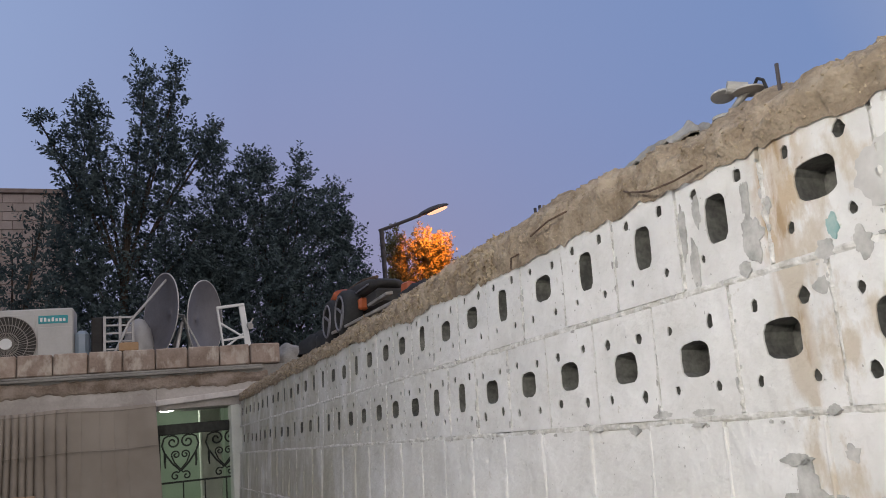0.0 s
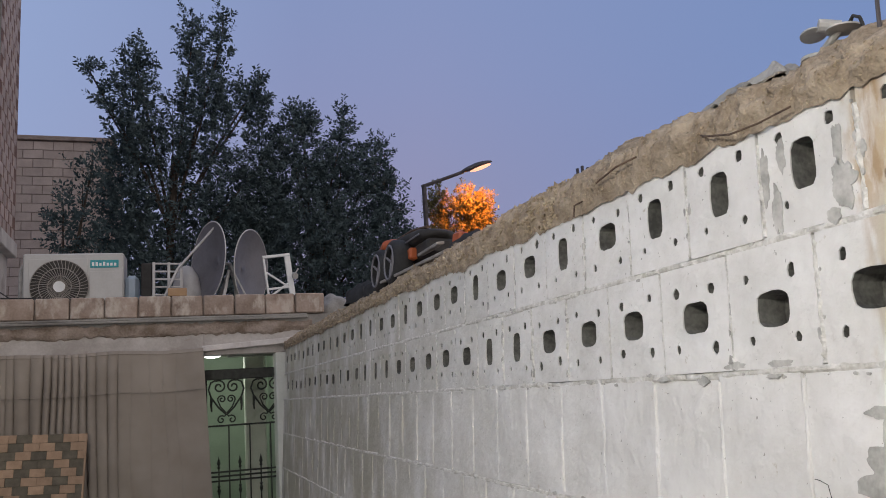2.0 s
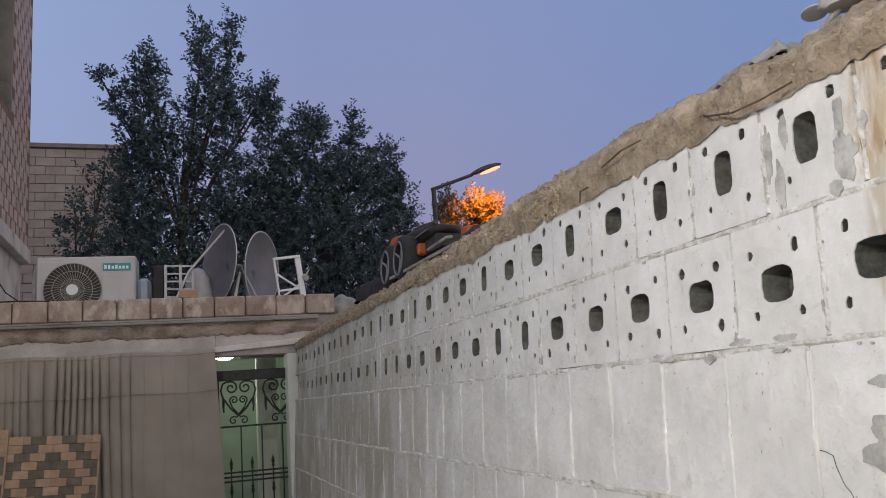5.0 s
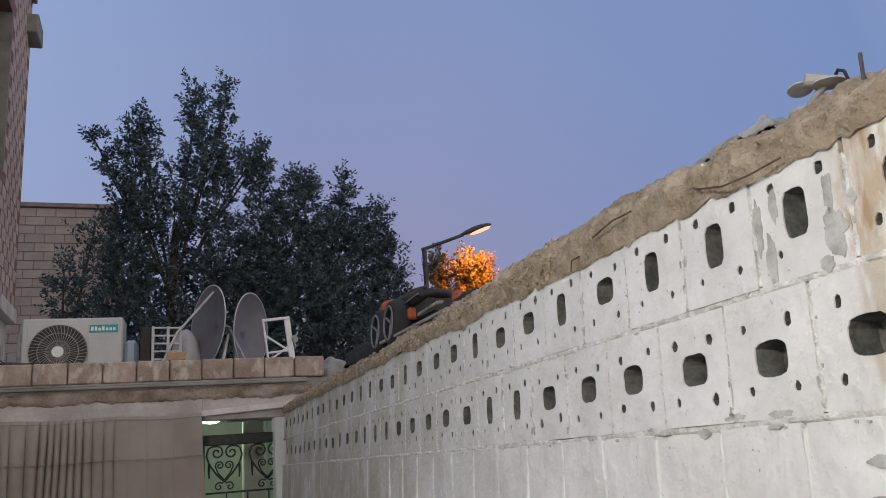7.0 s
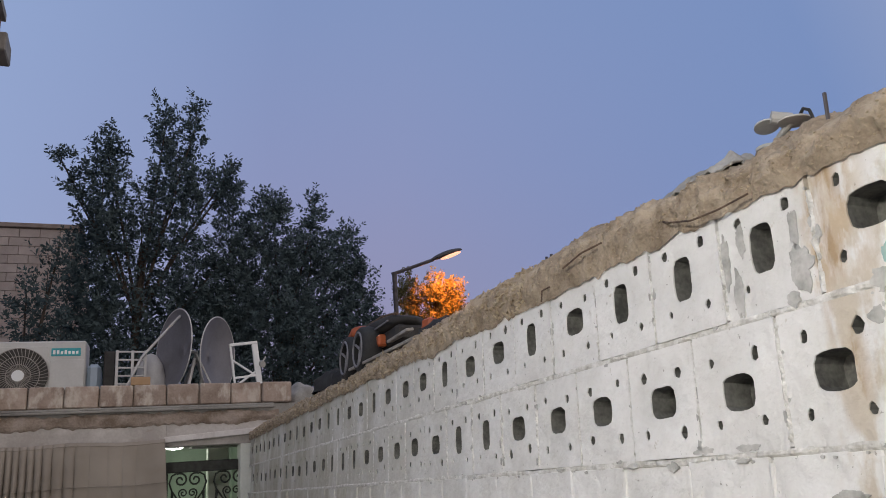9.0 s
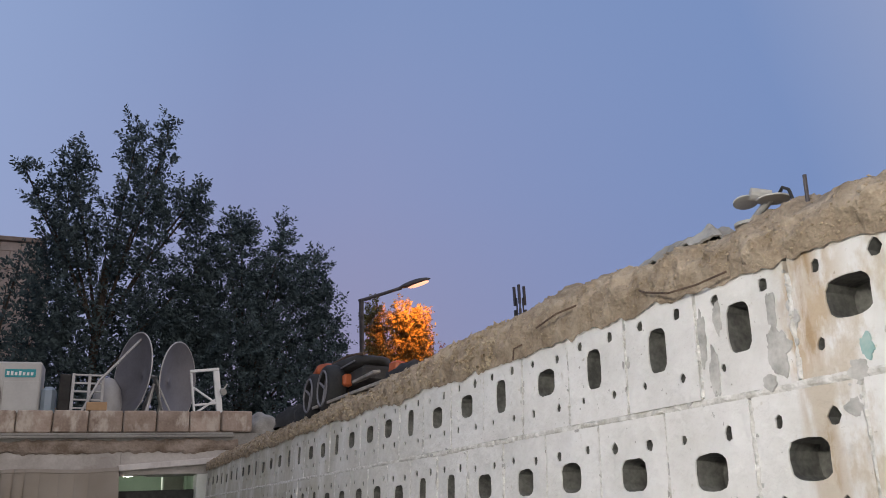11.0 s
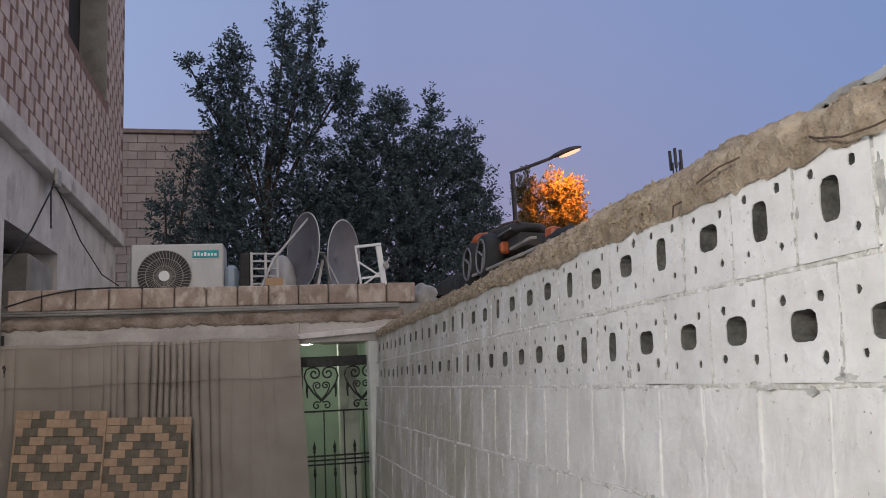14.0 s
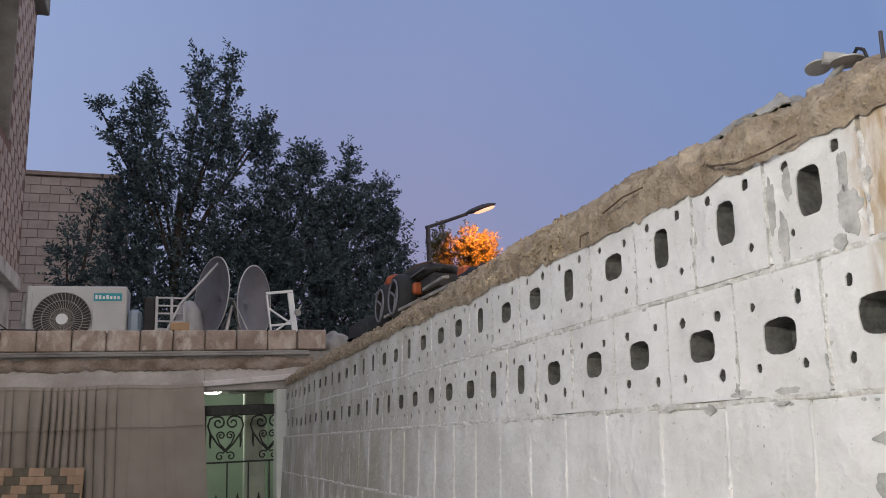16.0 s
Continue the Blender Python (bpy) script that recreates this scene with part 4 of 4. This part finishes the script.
def bag(u, v):
    a = u * math.tau
    n = 1 + 0.25 * noise.noise(Vector((math.cos(a) * 2.4, math.sin(a) * 2.4, v * 4)))
    return (0.075 * math.cos(v * 1.571) * n * math.cos(a), 0.13 * math.cos(v * 1.571) * n * math.sin(a), 0.085 * math.sin(v * 1.571) * n)


def dark_bundle(y, x, size, label):
    ob = solid("black_bag", blob_sheet(24, 8, bag), RUBBER, label, "bag", smooth=True, group="black bags on the capping")
    ob.matrix_world = LEVEL @ pose(x, y, CZ - 0.01, 0, 0, 15) @ Matrix.Scale(size, 4)


dark_bundle(1.66, 0.15, 1.0, "crumpled black bag behind the planks")
dark_bundle(2.86, 0.12, 1.15, "black bag slumped beside the toy car")
dark_bundle(3.15, 0.11, 1.35, "black bag lying on the far capping")

# ---- on the capping ----
brk = thing("broken_bracket", "weathered metal dish bracket with round plates on the capping", "bracket", LEVEL @ pose(0.085, -0.088, 2.076) @ Matrix.Scale(0.46, 4) @ pose(-0.085, 0.02, -2.09))
part("arm", tube([(0.11, 0.15, 2.08), (0.09, 0.06, 2.125), (0.085, 0.0, 2.155), (0.085, -0.055, 2.185)], 0.014, 10), STEEL, brk)
part("sleeve", tube([(0.045, -0.005, 2.218), (0.105, -0.04, 2.205)], 0.023, 12), STEEL, brk)
part("plate", disc((0.06, 0.035, 2.203), (0.12, 0.20, 1), 0.044, 0.006, 20), STEEL, brk)
part("plate", disc((0.08, -0.075, 2.178), (0.0, -0.02, 1), 0.056, 0.006, 20), STEEL, brk)
part("plate", disc((0.06, 0.035, 2.115), (0.0, 0.0, 1), 0.048, 0.012, 18), STEEL, brk)
part("cable", tube([(0.09, -0.09, 2.19), (0.08, -0.12, 2.205), (0.075, -0.15, 2.185), (0.07, -0.17, 2.13), (0.06, -0.18, 2.075)], 0.006, 6), RUBBER, brk)
rod = thing("steel_rod", "short dark steel rod standing in the capping", "rod", LEVEL)
part("bar", tube([(0.060, -0.197, 2.03), (0.060, -0.199, 2.120)], 0.0030, 8), POLE, rod)
def rag(u, v):
    y = 0.27 - 0.24 * u
    n = noise.noise(Vector((u * 5, v * 4, 2))) * 0.02 + noise.noise(Vector((u * 13, v * 9, 5))) * 0.010
    return (0.02 + 0.12 * v, y - 0.06, 2.072 + (0.045 * math.sin(v * 3.14) * math.sin(u * 3.14) ** 0.5 + n) * (0.5 + 0.6 * u))
rg = solid("crumpled_sheet", blob_sheet(40, 20, rag), SHEET, "crumpled grey sheet lying on the wall capping", "sheet", smooth=False)
rg.matrix_world = LEVEL
rg.modifiers.new("thickness", "SOLIDIFY").thickness = 0.004

# ---- shoe cabinet and sandals ----
CT = 1.308
cb = thing("shoe_cabinet", "slim white shoe cabinet with a grey top", "cabinet", LEVEL)
part("body", box(-0.205, -0.012, -0.95, 0.045, 0.02, CT - 0.006, 0.003), LAMINATE, cb)
part("top", box(-0.2065, -0.010, -0.96, 0.047, CT - 0.005, CT, 0.001), TOPSHEET, cb, "dark grey worn top sheet")
for k in range(3):
    d = part("flap_door", box(-0.213, -0.2065, -0.93, 0.025, 0.05 + 0.41 * k, 0.42 + 0.41 * k - (0.02 if k == 2 else 0), 0.002), LAMINATE, cb)
    part("handle", box(-0.222, -0.2135, -0.50, -0.40, 0.37 + 0.41 * k, 0.385 + 0.41 * k, 0.001), STEEL, d)
for y in (-0.9, 0.0):
    part("foot", box(-0.19, -0.03, y - 0.02, y + 0.02, 0.0, 0.019), BLACK_PLASTIC, cb)


def foot_outline(t):
    w = 0.036 + 0.010 * math.sin((t - 0.1) * 3.0) if t < 0.85 else 0.046 * math.sqrt(max(0, 1 - ((t - 0.80) / 0.2) ** 2)) + 0.0005
    if t < 0.12:
        w = 0.036 * math.sqrt(max(0.01, 1 - ((0.12 - t) / 0.12) ** 2))
    return w


def sandal(m, label):
    t = thing("sandal", label, "sandal", m, "pair of sandals")
    def sole(z0, z1, k, material, name):
        bm = bmesh.new()
        ring = [(0.26 * i / 22, foot_outline(i / 22) * k) for i in range(23)]
        out = [(x, w) for x, w in ring] + [(x, -w) for x, w in ring[::-1]]
        lo = [bm.verts.new((x, w, z0)) for x, w in out]
        hi = [bm.verts.new((x, w, z1 + 0.006 * (x / 0.26 < 0.3))) for x, w in out]
        bm.faces.new(lo[::-1])
        bm.faces.new(hi)
        for i in range(len(out)):
            j = (i + 1) % len(out)
            bm.faces.new((lo[i], lo[j], hi[j], hi[i]))
        part(name, bm, material, t)
    sole(0.0, 0.018, 1.0, SOLE, "sole")
    sole(0.0185, 0.026, 0.96, STRAP, "insole")
    for x0, x1, h in ((0.060, 0.115, 0.034), (0.150, 0.205, 0.030)):
        def band(u, v, x0=x0, x1=x1, h=h):
            a = math.pi * u
            return (x0 + (x1 - x0) * v + 0.012 * math.sin(a), math.cos(a) * 0.045, 0.016 + h * math.sin(a) ** 0.7)
        b = part("strap", blob_sheet(18, 4, band), STRAP, t, "", True)
        for v in (0.03, 0.30, 0.97):
            part("piping", tube([Vector(band(0.06 + 0.88 * k / 16, v)) + Vector((0, 0, 0.0012)) for k in range(17)], 0.0011, 5), SOLE, b, "pale stitched piping")
        b.modifiers.new("thickness", "SOLIDIFY").thickness = 0.003
    def bridge(u, v):
        a = math.pi * (0.3 + 0.4 * u)
        return (0.10 + 0.07 * v, math.cos(a) * 0.020, 0.018 + 0.031 * math.sin(a) ** 0.7)
    part("strap_bridge", blob_sheet(8, 4, bridge), STRAP, t, "", True).modifiers.new("thickness", "SOLIDIFY").thickness = 0.003
    return t


sandal(LEVEL @ pose(-0.135, -0.285, CT + 0.001, 0, 0, 82), "pewter strap sandal with a thick cream sole")
sandal(LEVEL @ pose(-0.052, -0.335, CT + 0.001, 0, 0, 87), "pewter strap sandal standing beside the other")

# ---- street lamp ----
post = thing("street_lamp", "dark pole street lamp glowing orange", "street lamp", pose(4.17, 14.45, 0))
part("pole", tube([(0, 0, 0), (0, 0, 5.76)], 0.050, 10), POLE, post)
part("arm", tube([(-0.05, 0, 5.72), (0.45, 0, 5.90), (0.88, 0, 6.06)], 0.036, 8), POLE, post)


def head(u, v):
    a = u * math.tau
    r = 0.100 * math.sin(math.pi * min(1, max(0.0, v * 0.94 + 0.05))) ** 0.6
    return (0.84 + 0.71 * v, r * 1.3 * math.cos(a), 6.06 + 0.25 * v + r * (0.85 if math.sin(a) > 0 else 0.5) * math.sin(a))


part("housing", blob_sheet(20, 14, head), POLE, post, "", True)
lens = bmesh.new()
bmesh.ops.create_uvsphere(lens, u_segments=20, v_segments=10, radius=1)
for v in lens.verts:
    v.co = Vector((1.28 + 0.24 * v.co.x, 0.11 * v.co.y, 6.165 + 0.24 * 0.35 * v.co.x + 0.045 * v.co.z))
part("lens", lens, GLOW, post, "glowing orange lens", True).visible_shadow = False

# ---- mast far away ----
mast = thing("telecom_mast", "far lattice mast with panel antennas", "mast", pose(51.2, 91.0, -3.4))
for a in range(3):
    c, s = math.cos(a * math.tau / 3), math.sin(a * math.tau / 3)
    part("leg", tube([(0.9 * c, 0.9 * s, 0), (0.45 * c, 0.45 * s, 31)], 0.12, 6), POLE, mast)
    part("antenna", box(0.75 * c - 0.16, 0.75 * c + 0.16, 0.75 * s - 0.16, 0.75 * s + 0.16, 30.0, 32.6, 0.03), POLE, mast)
    part("antenna", box(0.8 * c - 0.14, 0.8 * c + 0.14, 0.8 * s - 0.14, 0.8 * s + 0.14, 27.2, 29.4, 0.03), POLE, mast)
for k in range(20):
    r = 0.9 - 0.45 * k / 20
    part("brace", tube([(r * math.cos(i * math.tau / 3), r * math.sin(i * math.tau / 3), 1.5 * k + 0.5 * (i % 2)) for i in range(3)], 0.05, 4, closed=True), POLE, mast)


# ---- trees ----
def crown(lobes, sprays, leaves, size, seed):
    """Leafy twigs that start inside lobes (x, y, z, rx, ry, rz) and reach up and outwards."""
    rng = np.random.default_rng(seed)
    vol = np.array([l[3] * l[4] * l[5] for l in lobes]) ** 0.72
    pick = rng.choice(len(lobes), sprays, p=vol / vol.sum())
    L = np.array(lobes)[pick]
    d = rng.normal(size=(sprays, 3))
    d /= np.linalg.norm(d, axis=1)[:, None]
    rad = rng.random(sprays) ** 0.45 * (0.80 + 0.22 * rng.random(sprays))
    c = L[:, :3] + d * rad[:, None] * L[:, 3:]
    way = d * np.array([0.75, 0.75, 0.35]) + rng.normal(size=(sprays, 3)) * 0.35 + np.array([0, 0, 0.65])
    way /= np.linalg.norm(way, axis=1)[:, None]
    long = (0.16 + 0.30 * rng.random(sprays) ** 2) * size / 0.05
    n = sprays * leaves
    along = np.tile(np.linspace(0, 1, leaves), sprays) + rng.normal(size=n) * 0.03
    W = np.repeat(way, leaves, axis=0)
    root = np.repeat(c, leaves, axis=0) + W * (along * np.repeat(long, leaves))[:, None]
    out = np.cross(W, rng.normal(size=(n, 3)))
    out /= np.linalg.norm(out, axis=1)[:, None]
    a = out * 0.85 + W * 0.55 + np.array([0, 0, -0.1])
    a /= np.linalg.norm(a, axis=1)[:, None]
    b = np.cross(a, rng.normal(size=(n, 3)))
    b /= np.linalg.norm(b, axis=1)[:, None]
    s = size * (0.65 + 0.6 * rng.random(n))[:, None]
    root = root + out * (0.35 * size * rng.random(n))[:, None]
    v = np.stack([root, root + a * s * 0.9 + b * s * 0.40, root + a * s * 2.0, root + a * s * 0.9 - b * s * 0.40], axis=1).reshape(-1, 3)
    me = bpy.data.meshes.new("crown")
    me.from_pydata(v.tolist(), [], np.arange(4 * n).reshape(-1, 4).tolist())
    return me


def tree(name, label, base, lobes, sprays, leaves, size, seed, leaf):
    t = thing(name, label, "tree", pose(*base))
    rel = [(l[0] - base[0], l[1] - base[1], l[2] - base[2], *l[3:]) for l in lobes]
    top = max(r[2] for r in rel)
    part("trunk", tube([(0, 0, 0), (0.05, 0.02, top * 0.25), (-0.04, 0.0, top * 0.5), (0.05, 0.05, top * 0.72)], 0.13, 10, taper=0.4), BARK, t)
    for r in rel:
        z0 = min(top * 0.55, max(0.6, r[2] - 2.4))
        part("limb", tube([(0, 0, z0), (r[0] * 0.45, r[1] * 0.4, (z0 + r[2]) / 2), (r[0], r[1], r[2]), (r[0] * 1.02, r[1], r[2] + r[5] * 0.75)], 0.034, 6, taper=0.15), BARK, t)
    me = crown(rel, sprays, leaves, size, seed)
    me.materials.append(leaf)
    c = new("crown", me)
    c.parent = t
    return t


tree("evergreen_tree", "tall dark evergreen tree with several pointed tops", (-0.75, 15.0, 0), [
    (-1.45, 15, 7.05, 0.50, 0.6, 1.45), (-1.40, 15, 8.20, 0.22, 0.3, 0.42), (-2.20, 15, 7.95, 0.13, 0.2, 0.20), (-1.95, 15, 7.35, 0.13, 0.25, 0.40), (-1.50, 15.1, 5.60, 0.55, 0.7, 1.5), (-1.45, 15.1, 4.60, 0.70, 0.8, 1.2),
    (-0.12, 14.9, 7.30, 0.55, 0.7, 1.55), (-0.34, 15, 8.80, 0.20, 0.3, 0.72), (0.24, 15, 8.85, 0.18, 0.3, 0.70), (0.80, 15, 7.55, 0.30, 0.5, 0.65), (0.95, 15, 8.0, 0.12, 0.2, 0.22), (-0.02, 15.2, 5.25, 0.95, 0.9, 1.6),
    (-0.70, 15.2, 3.60, 1.2, 1.0, 1.1), (0.70, 15.2, 3.90, 0.9, 0.9, 1.5), (0.98, 15.2, 6.3, 0.35, 0.5, 1.1), (0.95, 15.3, 5.2, 0.6, 0.6, 1.1), (-0.72, 15.1, 6.4, 0.3, 0.4, 1.3)], 3650, 22, 0.045, 4, LEAF)
tree("evergreen_tree", "dark spreading evergreen tree behind the roof", (2.0, 15.4, 0), [
    (1.65, 15.2, 6.45, 0.62, 0.8, 1.10), (1.85, 15.3, 7.35, 0.36, 0.4, 0.40), (2.72, 15.3, 7.15, 0.20, 0.3, 0.55), (2.62, 15.3, 6.00, 0.75, 0.8, 1.1), (3.35, 15.4, 6.25, 0.36, 0.6, 0.85), (3.62, 15.4, 5.95, 0.22, 0.4, 0.40), (3.62, 15.4, 5.10, 0.42, 0.6, 0.65),
    (1.70, 15.3, 4.75, 1.15, 1.0, 1.4), (2.85, 15.4, 4.25, 1.1, 1.0, 1.3), (2.00, 15.5, 3.00, 1.8, 1.1, 1.0), (3.75, 15.4, 5.45, 0.25, 0.3, 0.18)], 3150, 22, 0.045, 9, LEAF)
tree("small_tree", "smaller dark tree in front of the tan building", (-2.5, 14.2, 0), [
    (-2.25, 14.2, 4.95, 0.40, 0.5, 0.90), (-2.55, 14.2, 4.75, 0.30, 0.5, 0.55), (-2.45, 14.2, 3.75, 0.35, 0.5, 0.6), (-2.0, 14.3, 3.8, 0.5, 0.6, 1.2), (-2.1, 14.2, 5.85, 0.20, 0.3, 0.40)], 250, 20, 0.045, 13, LEAF)
tree("lit_tree", "leafy tree lit orange by the street lamp", (5.1, 15.6, 0), [
    (5.45, 15.5, 5.45, 0.26, 0.3, 0.62), (5.85, 15.5, 5.45, 0.18, 0.3, 0.52), (4.95, 15.9, 5.55, 0.26, 0.3, 0.62), (5.75, 15.5, 4.85, 0.36, 0.4, 0.6), (5.05, 15.7, 4.7, 0.4, 0.4, 0.7), (5.5, 15.7, 4.1, 0.8, 0.6, 0.8)], 2000, 20, 0.035, 21, LEAF_LIT)
tree("low_bush", "dark shrub top beside the lamp pole", (3.95, 15.3, 0), [(3.85, 15.3, 4.75, 0.22, 0.3, 0.22), (3.9, 15.3, 4.2, 0.4, 0.4, 0.5)], 90, 20, 0.047, 31, LEAF)
tree("reddish_bush", "reddish tree top showing past the wall", (9.1, 22.0, 0), [(8.9, 22, 5.55, 0.6, 0.6, 0.5), (9.6, 22, 5.4, 0.6, 0.6, 0.45), (9.3, 22.2, 4.7, 1.0, 0.7, 0.8)], 460, 14, 0.07, 27, LEAF_RED)

# ---- blocks of the wall, piece by piece ----
bricks = [brick_mesh(0.1925, 0.249, k) for k in range(6)]
for r, (z0, z1) in enumerate(((0.09, 0.34), (0.34, 0.59), (0.59, 0.84), (0.84, 1.09), (1.09, 1.345), (1.345, 1.60))):
    k = -10
    while (y := k * B + (0.045 if r % 2 else 0.045 + B / 2)) < Y1 - 0.1:
        s = new("brick", bricks[(k * 7 + r * 3) % 6])
        s.parent = wall
        s.matrix_local = pose(random.uniform(-0.0015, 0.0015), y, (z0 + z1) / 2, 0, random.uniform(-0.4, 0.4), random.uniform(-0.5, 0.5))
        k += 1
wide, tall = [hollow_mesh(False, k) for k in range(6)], [hollow_mesh(True, 20 + k) for k in range(5)]
TALL_UP, TALL_LOW = {0, 1, 2, 4, 7, 11, 14, 15, 19, 22, 25}, {5, 6, 12, 13, 14, 17, 20, 23, 26}
for z, off, which in ((1.70, 0.0, TALL_LOW), (1.90, -B / 2, TALL_UP)):
    for k in range(-15, 29):
        y = k * B + off
        if y > Y1 - 0.1:
            break
        s = new("hollow_brick", (tall if k in which else wide)[(k * 5 + 40) % (5 if k in which else 6)])
        s.parent = wall
        s.matrix_local = pose(random.uniform(-0.0015, 0.0015), y, z, 0, random.uniform(-0.5, 0.5), random.uniform(-0.6, 0.6))
